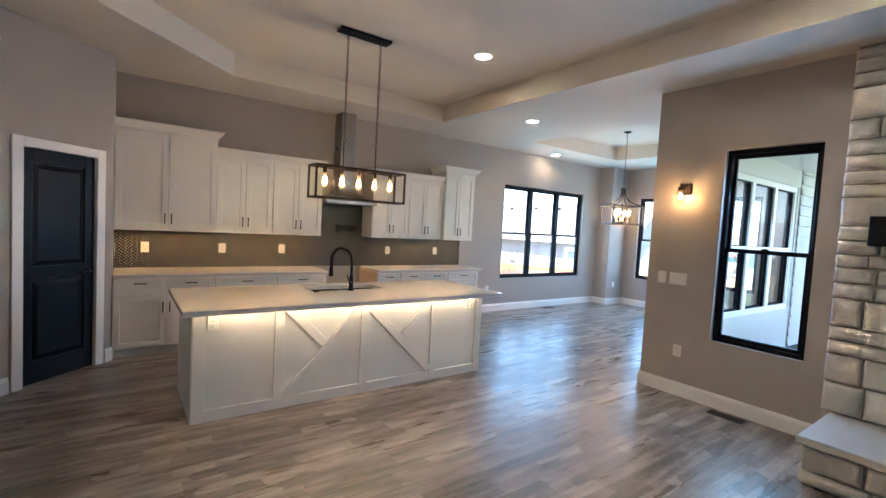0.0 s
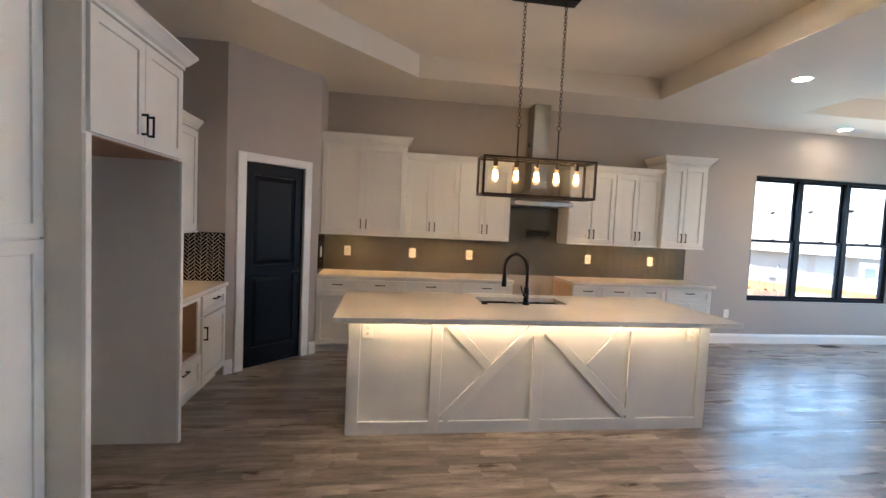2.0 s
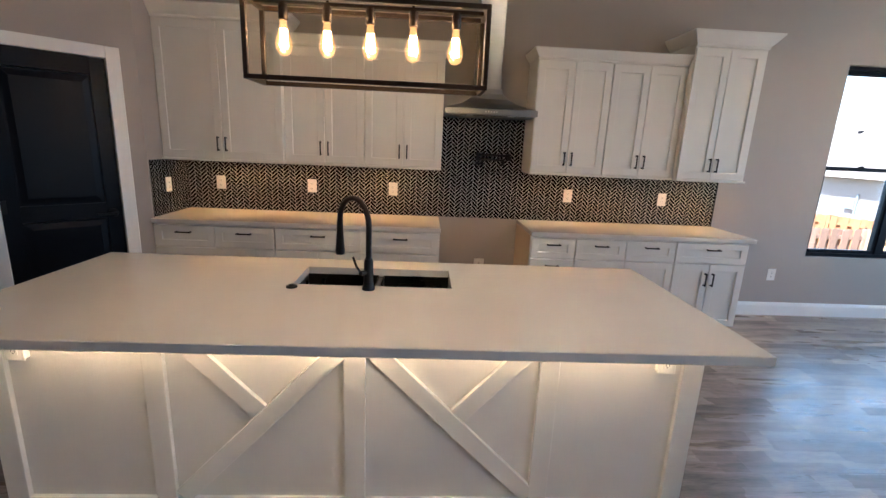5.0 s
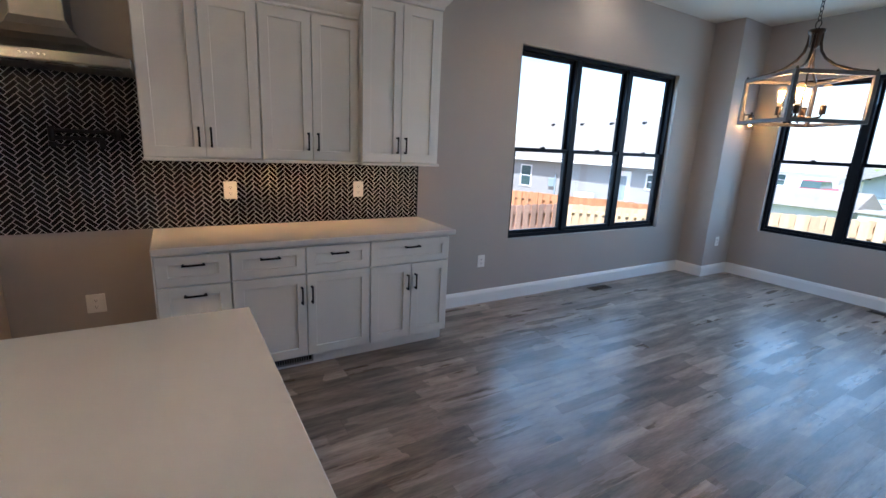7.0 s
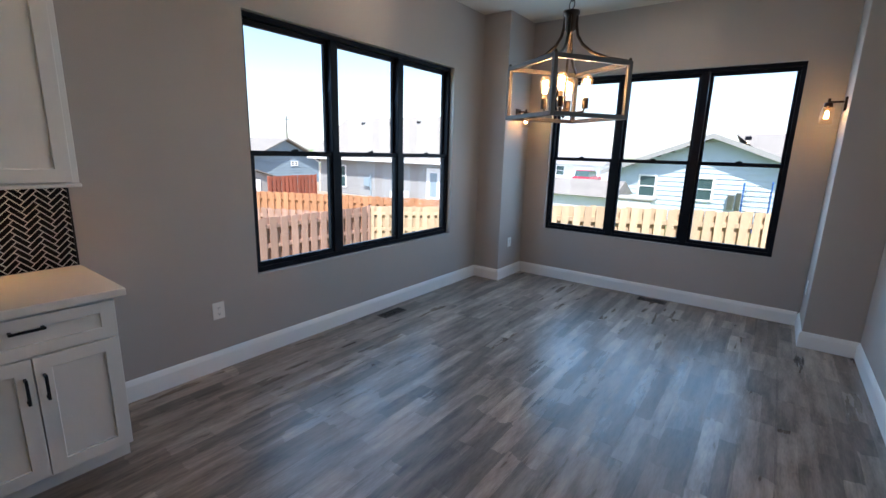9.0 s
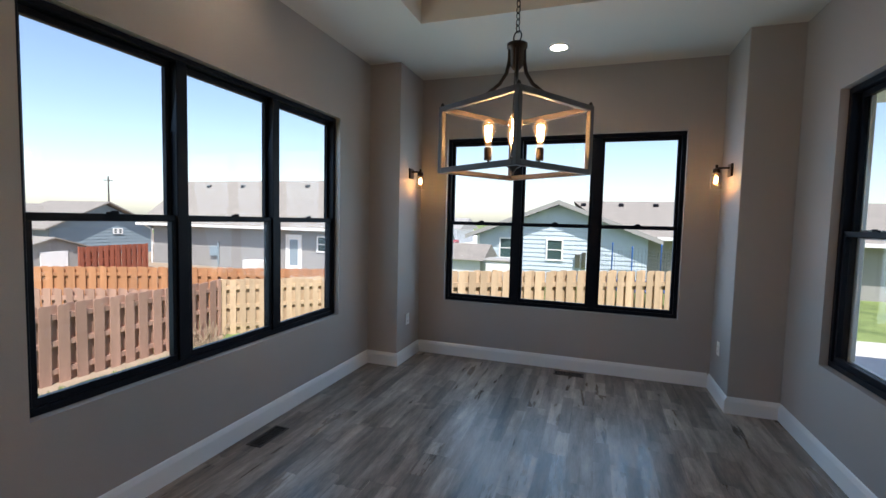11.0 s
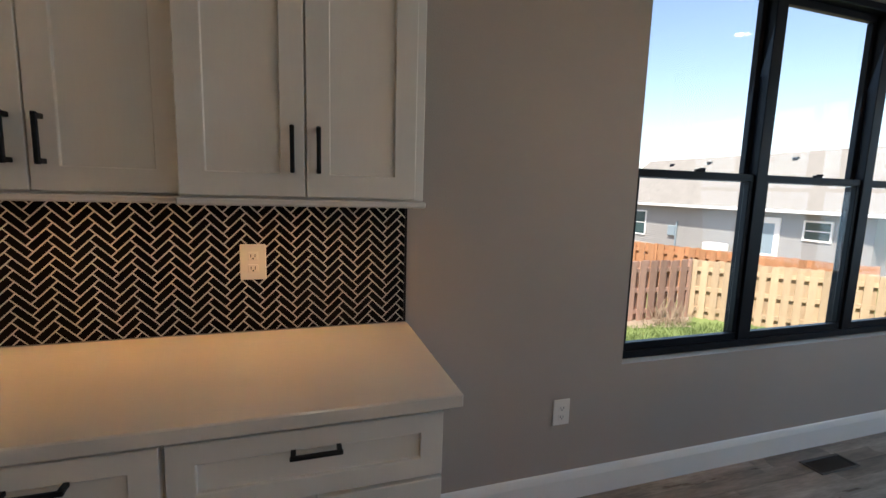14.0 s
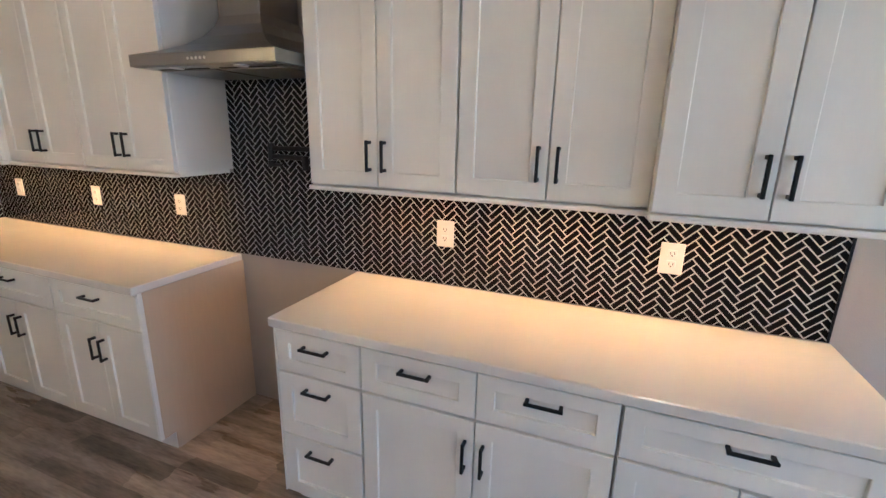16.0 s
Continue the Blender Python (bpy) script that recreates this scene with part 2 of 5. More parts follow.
class Shape:
    """Gathers plain geometry for one mesh."""

    def __init__(self):
        self.v, self.f, self.s, self.m = [], [], [], Matrix.Identity(4)

    def put(self, verts, faces, smooth=False):
        k = len(self.v)
        self.v += [tuple(self.m @ Vector(p)) for p in verts]
        self.f += [tuple(k + i for i in f) for f in faces]
        self.s += [smooth] * len(faces)
        return self

    def at(self, m):
        self.m = m
        return self

    def box(self, x0, x1, y0, y1, z0, z1, bevel=0.0):
        x0, x1, y0, y1, z0, z1 = min(x0, x1), max(x0, x1), min(y0, y1), max(y0, y1), min(z0, z1), max(z0, z1)
        if not bevel:
            v = [(x, y, z) for x in (x0, x1) for y in (y0, y1) for z in (z0, z1)]
            return self.put(v, [(0, 1, 3, 2), (4, 6, 7, 5), (0, 4, 5, 1), (2, 3, 7, 6), (0, 2, 6, 4), (1, 5, 7, 3)])
        b = min(bevel, (x1 - x0) * 0.45, (y1 - y0) * 0.45, (z1 - z0) * 0.45)
        c, h = ((x0 + x1) / 2, (y0 + y1) / 2, (z0 + z1) / 2), ((x1 - x0) / 2, (y1 - y0) / 2, (z1 - z0) / 2)
        v, key = [], {}
        signs = [(i, j, k) for i in (-1, 1) for j in (-1, 1) for k in (-1, 1)]
        for s in signs:
            for a in range(3):
                key[s, a] = len(v)
                v.append(tuple(c[d] + s[d] * (h[d] - (0 if d == a else b)) for d in range(3)))
        f = []
        for a in range(3):
            p, q = (a + 1) % 3, (a + 2) % 3
            for side in (-1, 1):
                ring = []
                for u, w in ((-1, -1), (1, -1), (1, 1), (-1, 1)):
                    s = [0, 0, 0]
                    s[a], s[p], s[q] = side, u, w
                    ring.append(key[tuple(s), a])
                f.append(tuple(ring if side > 0 else ring[::-1]))
            for u in (-1, 1):
                for w in (-1, 1):
                    lo, hi = [0, 0, 0], [0, 0, 0]
                    lo[a], hi[a] = -1, 1
                    lo[p] = hi[p] = u
                    lo[q] = hi[q] = w
                    quad = (key[tuple(lo), p], key[tuple(hi), p], key[tuple(hi), q], key[tuple(lo), q])
                    f.append(quad if u * w > 0 else quad[::-1])
        for s in signs:
            tri = (key[s, 0], key[s, 1], key[s, 2])
            f.append(tri if s[0] * s[1] * s[2] > 0 else tri[::-1])
        return self.put(v, f)

    def lathe(self, profile, seg=16, cx=0.0, cy=0.0, cz=0.0):
        """Turns (radius, height) pairs about the z axis."""
        v, f = [], []
        for r, z in profile:
            for i in range(seg):
                a = 2 * math.pi * i / seg
                v.append((cx + r * math.cos(a), cy + r * math.sin(a), cz + z))
        for j in range(len(profile) - 1):
            for i in range(seg):
                k = (i + 1) % seg
                f.append((j * seg + i, j * seg + k, (j + 1) * seg + k, (j + 1) * seg + i))
        self.put(v, f, True)
        for j, flip in ((0, True), (len(profile) - 1, False)):
            if profile[j][0] > 1e-4:
                ring = v[j * seg:(j + 1) * seg]
                self.put(ring[::-1] if flip else ring, [tuple(range(seg))])
        return self

    def tube(self, path, r, seg=8, closed=False):
        """A round bar along a path."""
        pts = [Vector(p) for p in path]
        v, f, up = [], [], None
        for i, p in enumerate(pts):
            a = pts[i - 1] if i or closed else pts[i]
            b = pts[(i + 1) % len(pts)] if i < len(pts) - 1 or closed else pts[i]
            d = (b - a).normalized()
            if up is None:
                up = d.orthogonal().normalized()
            up = (up - d * up.dot(d)).normalized()
            side = d.cross(up)
            for k in range(seg):
                t = 2 * math.pi * k / seg
                v.append(tuple(p + up * (r * math.cos(t)) + side * (r * math.sin(t))))
        n = len(pts)
        for j in range(n if closed else n - 1):
            for k in range(seg):
                q, o = (k + 1) % seg, ((j + 1) % n) * seg
                f.append((j * seg + k, j * seg + q, o + q, o + k))
        self.put(v, f, True)
        if not closed:
            self.put(v[:seg][::-1], [tuple(range(seg))])
            self.put(v[-seg:], [tuple(range(seg))])
        return self

    def prism(self, outline, y0, y1):
        """An outline in x and z, drawn out along y."""
        n = len(outline)
        v = [(x, y0, z) for x, z in outline] + [(x, y1, z) for x, z in outline]
        f = [tuple(range(n)), tuple(range(2 * n - 1, n - 1, -1))]
        f += [(i, n + i, n + (i + 1) % n, (i + 1) % n) for i in range(n)]
        return self.put(v, f)

    def mesh(self, name, mat, tidy=True):
        me = bpy.data.meshes.new(name)
        me.from_pydata(self.v, [], self.f)
        me.polygons.foreach_set("use_smooth", self.s)
        me.materials.append(mat)
        if tidy:
            bm = bmesh.new()
            bm.from_mesh(me)
            bmesh.ops.recalc_face_normals(bm, faces=bm.faces)
            bm.to_mesh(me)
            bm.free()
        me.update()
        return me


def part(name, shape, mat, parent, label=""):
    """One mesh as a part under a thing or under a part."""
    ob = new(name, shape.mesh(name, mat) if isinstance(shape, Shape) else shape)
    ob.parent = parent
    return tagged(ob, label)


def thing(name, label, category, m=None, group="", kind=""):
    """A top-level thing: an Empty at its base that parents its parts."""
    ob = new(name)
    ob.empty_display_size = 0.05
    ob.matrix_world = m or Matrix.Identity(4)
    return tagged(ob, label, category, group, kind)


def solid(name, shape, mat, label, category, kind="", group="", m=None):
    """A top-level thing that is one mesh."""
    ob = new(name, shape.mesh(name, mat))
    if m:
        ob.matrix_world = m
    return tagged(ob, label, category, group, kind)

# ---- the shell ----
TOP, TRAY = 3.15, 3.40
W1 = (3.56, 6.02)
WZ = (0.635, 2.48)


def wall_with_opening(shape, along, a0, a1, b0, b1, z0, z1, hole=None):
    """A wall along x or y from a0 to a1, b0 to b1 thick, with one rectangular opening."""
    def block(p, q, r, s):
        if q - p > 1e-4 and s - r > 1e-4:
            shape.box(p, q, b0, b1, r, s) if along == "x" else shape.box(b0, b1, p, q, r, s)
    if not hole:
        block(a0, a1, z0, z1)
    else:
        h0, h1, k0, k1 = hole
        block(a0, h0, z0, z1)
        block(h1, a1, z0, z1)
        block(h0, h1, z0, k0)
        block(h0, h1, k1, z1)
    return shape


def wall(name, along, a0, a1, b0, b1, hole=None, label="smooth greige painted wall"):
    return solid(name, wall_with_opening(Shape(), along, a0, a1, b0, b1, 0.0, TRAY + 0.2, hole), WALL, label, "wall", "structure")


wall("wall_north", "x", -3.9, 7.2, 0.0, 0.16, (*W1, *WZ))
wall("wall_east", "y", -3.77, 0.16, 7.2, 7.36, (-3.09, -0.66, *WZ))
wall("wall_nook_south", "x", 2.36, 7.36, -3.93, -3.77, (*W1, *WZ))
wall("wall_living_east", "y", -10.0, -3.77, 2.2, 2.36, (-5.19, -4.45, *WZ))
wall("wall_west", "y", -10.0, 0.16, -4.04, -3.9)
wall("wall_south", "x", -4.04, 2.2, -10.16, -10.0)
for name, y0, y1 in (("column_north", -0.35, 0.0), ("column_south", -3.77, -3.39)):
    solid(name, Shape().box(6.59, 7.2, y0, y1, 0, TRAY + 0.2, 0.004), WALL, "greige painted square corner pilaster beside the window", "column", "structure")

# corner pantry: a return, a diagonal with the door, and a side
PB, PA = Vector((-3.29, -1.36, 0)), Vector((-2.54, -0.61, 0))
solid("wall_pantry_return", Shape().box(-3.9, PB.x, -1.36, -1.24, 0, TRAY + 0.2), WALL, "smooth greige painted pantry wall", "wall", "structure")
solid("wall_pantry_side", Shape().box(-2.66, PA.x, PA.y, 0.0, 0, TRAY + 0.2), WALL, "smooth greige painted pantry wall", "wall", "structure")
DIAG = pose(PB.x, PB.y, 0, 0, 0, 45)
diag_len = (PA - PB).length
D0, D1, DH = diag_len / 2 - 0.355, diag_len / 2 + 0.355, 2.10
solid("wall_pantry_diagonal", wall_with_opening(Shape(), "x", 0.0, diag_len, 0.0, 0.115, 0.0, TRAY + 0.2, (D0, D1, 0.0, DH)), WALL, "smooth greige painted diagonal pantry wall", "wall", "structure", m=DIAG)
solid("pantry_backing", Shape().box(0, diag_len, 0.5, 0.52, 0, 2.4), WALL, "plain wall inside the closed pantry", "wall", "structure", m=DIAG)

# ceiling with a recessed tray over the kitchen and one over the dining nook
bm = bmesh.new()
outer = [(-3.95, 0.05), (7.25, 0.05), (7.25, -3.85), (2.28, -3.85), (2.28, -10.1), (-3.95, -10.1)]
trays = [[(1.40, -0.85), (-1.48, -0.85), (-2.85, -2.22), (-2.85, -8.6), (1.40, -8.6)],
         [(5.82, -0.87), (3.30, -0.87), (3.30, -2.90), (5.82, -2.90)]]
edges = []
for ring in [outer] + trays:
    low = [bm.verts.new((x, y, TOP)) for x, y in ring]
    edges += [bm.edges.new((low[i], low[(i + 1) % len(low)])) for i in range(len(low))]
    if ring is not outer:
        high = [bm.verts.new((x, y, TRAY)) for x, y in ring]
        for i in range(len(low)):
            k = (i + 1) % len(low)
            bm.faces.new((low[i], low[k], high[k], high[i]))
        bm.faces.new(high)
bmesh.ops.triangle_fill(bm, use_beauty=True, edges=edges)
bmesh.ops.recalc_face_normals(bm, faces=bm.faces)
me = bpy.data.meshes.new("ceiling")
bm.to_mesh(me)
bm.free()
me.materials.append(CEIL)
tagged(new("ceiling", me), "off-white textured ceiling with two recessed trays", "ceiling", kind="structure")
# Out of view above the ceiling; stops sunlight coming in from the top.
solid("roof_slab", Shape().box(-4.1, 7.4, -10.2, 0.2, TRAY + 0.2, TRAY + 0.32), CEIL, "plain unseen slab over the rooms that keeps the sun out", "roof", "structure")
solid("sub_floor", Shape().box(-4.04, 7.36, -10.16, 0.16, -1.7, -0.008), JOINT, "dark underlay in the joints of the plank floor", "floor", "structure")


def baseboard(a, b, out):
    """A white skirting board from a to b on the floor, its face towards out."""
    a, b, out = Vector(a), Vector(b), Vector(out)
    d = (b - a)
    n = d.length
    m = Matrix.Translation((a.x, a.y, 0)) @ Matrix.Rotation(math.atan2(d.y, d.x), 4, "Z")
    s = Shape()
    side = 1 if Vector((-d.y, d.x)).dot(out) > 0 else -1
    prof = [(0.0, 0.0), (0.017, 0.0), (0.017, 0.105), (0.012, 0.122), (0.007, 0.134), (0.0, 0.14)]
    v = [(x, side * p, z) for x in (0, n) for p, z in prof]
    k = len(prof)
    s.put(v, [tuple(range(k)), tuple(range(2 * k - 1, k - 1, -1))] + [(i, (i + 1) % k, k + (i + 1) % k, k + i) for i in range(k)])
    solid("baseboard", s, TRIM, "tall white painted baseboard along the wall", "baseboard", "structure", m=m)


for a, b, out in [((2.475, 0), (6.573, 0), (0, -1)), ((6.59, 0), (6.59, -0.35), (-1, 0)), ((6.573, -0.35), (7.2, -0.35), (0, -1)), ((7.2, -0.367), (7.2, -3.373), (-1, 0)),
                  ((7.2, -3.39), (6.573, -3.39), (0, 1)), ((6.59, -3.39), (6.59, -3.77), (-1, 0)), ((6.573, -3.77), (2.2, -3.77), (0, 1)), ((2.2, -3.753), (2.2, -5.36), (-1, 0)),
                  ((-3.9, -3.62), (-3.9, -2.72), (1, 0)), ((-3.9, -10), (-3.9, -4.6), (1, 0))]:
    baseboard(a, b, out)
u = Vector((math.sqrt(0.5), math.sqrt(0.5)))
for p, q in ((0.0, D0 - 0.09), (D1 + 0.09, diag_len)):
    baseboard(PB.xy + u * p, PB.xy + u * q, (1, -1))


def window(name, m, width, units, label):
    """Black sash windows side by side: frame, mullions, and in each unit a fixed and a sliding sash with their panes. Faces -y, its lower left corner at the origin."""
    w = thing(name, label, "window", m, kind="structure")
    h, t = WZ[1] - WZ[0], 0.038
    s = Shape()
    s.box(0, width, 0, 0.09, 0, t, 0.003).box(0, width, 0, 0.09, h - t, h, 0.003)
    s.box(0, t, 0, 0.09, t, h - t, 0.003).box(width - t, width, 0, 0.09, t, h - t, 0.003)
    part("window_frame", s, FRAME, w)
    gap = 0.075
    each = (width - 2 * t - gap * (units - 1)) / units
    for i in range(units):
        x = t + i * (each + gap)
        if i:
            part("mullion", Shape().box(x - gap, x, 0.0, 0.09, t, h - t, 0.003), FRAME, w)
        mid = h * 0.485
        for z0, z1, y in ((t, mid + 0.02, 0.012), (mid - 0.02, h - t, 0.05)):
            b = 0.03
            s = Shape().box(x, x + each, y, y + 0.032, z0, z0 + b * 1.25, 0.003).box(x, x + each, y, y + 0.032, z1 - b * 1.25, z1, 0.003)
            s.box(x, x + b, y, y + 0.032, z0 + b * 1.25, z1 - b * 1.25, 0.003).box(x + each - b, x + each, y, y + 0.032, z0 + b * 1.25, z1 - b * 1.25, 0.003)
            sash = part("sash", s, FRAME, w)
            g = Shape().box(x + b - 0.004, x + each - b + 0.004, y + 0.014, y + 0.018, z0 + b, z1 - b)
            pane = part("pane", g, GLASS, sash, "clear glass pane")
            pane.visible_shadow = False
        part("sash_latch", Shape().box(x + each / 2 - 0.03, x + each / 2 + 0.03, -0.002, 0.014, mid + 0.018, mid + 0.03, 0.003).box(x + each / 2 - 0.012, x + each / 2 + 0.02, -0.012, 0.006, mid + 0.028, mid + 0.036, 0.002), FRAME, w)
    return w


window("window_1", pose(W1[0], 0.05, WZ[0]), W1[1] - W1[0], 3, "black framed triple sash window over the dining floor")
window("window_2", pose(7.25, -0.66, WZ[0], 0, 0, -90), 2.43, 3, "black framed triple sash window in the nook end wall")
window("window_3", pose(2.25, -4.45, WZ[0], 0, 0, -90), 0.74, 1, "tall black framed single sash window onto the porch")
window("window_4", pose(W1[1], -3.82, WZ[0], 0, 0, 180), W1[1] - W1[0], 3, "black framed triple sash window facing the porch")

# pale outer cladding of the porch window
porch_window = bpy.data.objects["window_4"]
n, h = W1[1] - W1[0], WZ[1] - WZ[0]
s = Shape().box(-0.02, n + 0.02, 0.0905, 0.118, -0.02, 0.06, 0.003).box(-0.02, n + 0.02, 0.0905, 0.118, h - 0.06, h + 0.02, 0.003)
for x in (0.02, n / 3 + 0.005, 2 * n / 3 - 0.005, n - 0.02):
    s.box(x - 0.05, x + 0.05, 0.0905, 0.116, 0.06, h - 0.06, 0.003)
s.box(0.07, n - 0.07, 0.0905, 0.11, h * 0.485 - 0.03, h * 0.485 + 0.03, 0.003)
part("outer_cladding", s, TRIM, porch_window, "white outer cladding of the frame")

# pantry door and its casing
door = thing("door_1", "closed black two-panel pantry door with black hardware", "door", DIAG @ pose(D0, 0, 0), kind="structure")
dw = D1 - D0
s = Shape()
zs = ((0.0, 0.20), (0.93, 1.05), (DH - 0.14, DH - 0.012))
for z0, z1 in zs:
    s.box(0.115, dw - 0.115, 0.022, 0.057, z0 + 0.006, z1, 0.001)
s.box(0.018, 0.115, 0.022, 0.057, 0.006, DH - 0.016, 0.002).box(dw - 0.115, dw - 0.018, 0.022, 0.057, 0.006, DH - 0.016, 0.002)
part("leaf", s, DOOR, door)
for z0, z1 in ((0.20, 0.93), (1.05, DH - 0.14)):
    s = Shape().box(0.115, dw - 0.115, 0.034, 0.05, z0, z1)
    x0, x1 = 0.115, dw - 0.115
    v = [(x0 + 0.012, 0.034, z0 + 0.012), (x1 - 0.012, 0.034, z0 + 0.012), (x1 - 0.012, 0.034, z1 - 0.012), (x0 + 0.012, 0.034, z1 - 0.012),
         (x0 + 0.05, 0.025, z0 + 0.05), (x1 - 0.05, 0.025, z0 + 0.05), (x1 - 0.05, 0.025, z1 - 0.05), (x0 + 0.05, 0.025, z1 - 0.05)]
    s.put(v, [(0, 1, 5, 4), (1, 2, 6, 5), (2, 3, 7, 6), (3, 0, 4, 7), (4, 5, 6, 7)])
    part("panel", s, DOOR, door)
lever = Shape().at(pose(dw - 0.075, 0.022, 0.97, 90)).lathe([(0.032, 0), (0.032, 0.008), (0.026, 0.012), (0.011, 0.014), (0.011, 0.05)], 20)
lever.at(Matrix.Identity(4)).box(dw - 0.19, dw - 0.062, -0.035, -0.022, 0.961, 0.979, 0.004)
part("door_handle", lever, BLACK, door)
for z in (0.22, 1.05, 1.83):
    part("hinge", Shape().lathe([(0.008, -0.045), (0.008, 0.045)], 8, 0.012, 0.014, z).box(0.012, 0.05, 0.017, 0.0225, z - 0.044, z + 0.044, 0.002), BLACK, door)
s = Shape().box(-0.07, 0.018, -0.018, 0.0, 0, DH + 0.07, 0.004).box(dw - 0.018, dw + 0.07, -0.018, 0.0, 0, DH + 0.07, 0.004)
s.box(0.018, dw - 0.018, -0.018, 0.0, DH - 0.014, DH + 0.07, 0.004)
s.box(0.0, 0.016, 0.0, 0.115, 0, DH - 0.014).box(dw - 0.016, dw, 0.0, 0.115, 0, DH - 0.014).box(0.016, dw - 0.016, 0, 0.115, DH - 0.012, DH - 0.002)
part("door_casing", s, TRIM, door, "white painted flat casing")

# ---- kitchen cabinets ----


def handle(shape, x, z, y, length, upright):
    """A square black bar pull with two feet."""
    h, r = length / 2, 0.0055
    if upright:
        shape.box(x - r, x + r, y - 0.034, y - 0.024, z - h, z + h, 0.002)
        for e in (z - h + 0.008, z + h - 0.008):
            shape.box(x - r, x + r, y - 0.026, y + 0.001, e - 0.006, e + 0.006, 0.0015)
    else:
        shape.box(x - h, x + h, y - 0.034, y - 0.024, z - r, z + r, 0.002)
        for e in (x - h + 0.008, x + h - 0.008):
            shape.box(e - 0.006, e + 0.006, y - 0.026, y + 0.001, z - r, z + r, 0.0015)
    return shape


def front(cab, name, x0, x1, z0, z1, y, pull=None, rail=0.06):
    """A shaker front: four rails round a sunk panel, with its pull."""
    g = 0.0022
    x0, x1, z0, z1 = x0 + g, x1 - g, z0 + g, z1 - g
    r = min(rail, (z1 - z0) * 0.3)
    c, v, f = 0.0018, [], []
    for e, ez, d in ((0, 0, 0.0), (0, 0, 0.02 - c), (c, c, 0.02), (rail - c, r - c, 0.02), (rail, r, 0.02 - c), (rail, r, 0.0095), (rail + 0.002, r + 0.002, 0.009)):
        v += [(x0 + e, y - d, z0 + ez), (x1 - e, y - d, z0 + ez), (x1 - e, y - d, z1 - ez), (x0 + e, y - d, z1 - ez)]
    for k in range(6):
        f += [(4 * k + i, 4 * k + (i + 1) % 4, 4 * k + 4 + (i + 1) % 4, 4 * k + 4 + i) for i in range(4)]
    s = Shape().put(v, f + [(24, 25, 26, 27), (3, 2, 1, 0)])
    ob = part(name, s, CAB, cab)
    if pull:
        side, kind = pull
        if kind == "h":
            hs = handle(Shape(), (x0 + x1) / 2, z1 - min(0.052, (z1 - z0) / 2 * 0.62), y - 0.02, 0.12, False)
        else:
            hz = z0 + 0.12 if kind == "low" else z1 - 0.135
            hs = handle(Shape(), x1 - 0.03 if side == "r" else x0 + 0.03, hz, y - 0.02, 0.118, True)
        part("handle", hs, BLACK, ob, "slim black bar pull")
    return ob


def crown(cab, w, depth, z, height, out, left=True, right=True):
    """A flared crown moulding round the top of a cabinet."""
    steps = [(0.0, 0.0), (0.012, 0.0), (0.012, 0.18), (0.3, 0.34), (0.72, 0.66), (0.95, 0.86), (1.0, 0.88), (1.0, 1.0)]
    s, v, f = Shape(), [], []
    for o, k in steps:
        e = out * o
        x0, x1, y1 = (-e if left else 0.0), w + (e if right else 0.0), -depth - e
        v += [(x0, -0.002, z + height * k), (x0, y1, z + height * k), (x1, y1, z + height * k), (x1, -0.002, z + height * k)]
    n = len(steps)
    for j in range(n - 1):
        for i in range(4):
            k = (i + 1) % 4
            f.append((j * 4 + i, j * 4 + k, j * 4 + 4 + k, j * 4 + 4 + i))
    f += [(3, 2, 1, 0), (4 * n - 4, 4 * n - 3, 4 * n - 2, 4 * n - 1)]
    part("crown", s.put(v, f), CAB, cab)


def upper(label, m, w, depth, z0, z1, crown_h, crown_out, left=True, right=True, rail=True, low=True, edge=0.003, group="upper cabinets"):
    c = thing("wall_cabinet", label, "cabinet", m, group)
    part("body", Shape().box(0.001, w - 0.001, -depth + 0.02, -0.002, z0, z1, 0.0015), CAB, c)
    lo, hi = z0 + 0.004, z1 - 0.012
    mid = (w + 0.003 - edge) / 2
    front(c, "door", 0.003, mid, lo, hi, -depth + 0.02, ("r", "low"))
    front(c, "door", mid, w - edge, lo, hi, -depth + 0.02, ("l", "low"))
    crown(c, w, depth, z1, crown_h, crown_out, left, right)
    if rail:
        part("light_rail", Shape().box(0.0, w, -depth - 0.012, -depth + 0.03, z0 - 0.018, z0, 0.004).box(0, 0.016, -depth + 0.03, -0.03, z0 - 0.018, z0).box(w - 0.016, w, -depth + 0.03, -0.03, z0 - 0.018, z0), CAB, c)
    return c


def base(label, m, w, rows, depth=0.62, group="base cabinets"):
    """rows: (kind, x0, x1, z0, z1, pull) in shares of the width and metres of height."""
    c = thing("base_cabinet", label, "cabinet", m, group)
    part("body", Shape().box(0.001, w - 0.001, -depth + 0.02, -0.002, 0.1, 0.874, 0.0015), CAB, c)
    part("toe_kick", Shape().box(0.0, w, -depth + 0.085, -depth + 0.10, 0.0, 0.1), CAB, c)
    for kind, x0, x1, z0, z1, pull in rows:
        front(c, kind, max(0.003, x0 * w), min(w - 0.003, x1 * w), z0, z1, -depth + 0.02, pull)
    return c


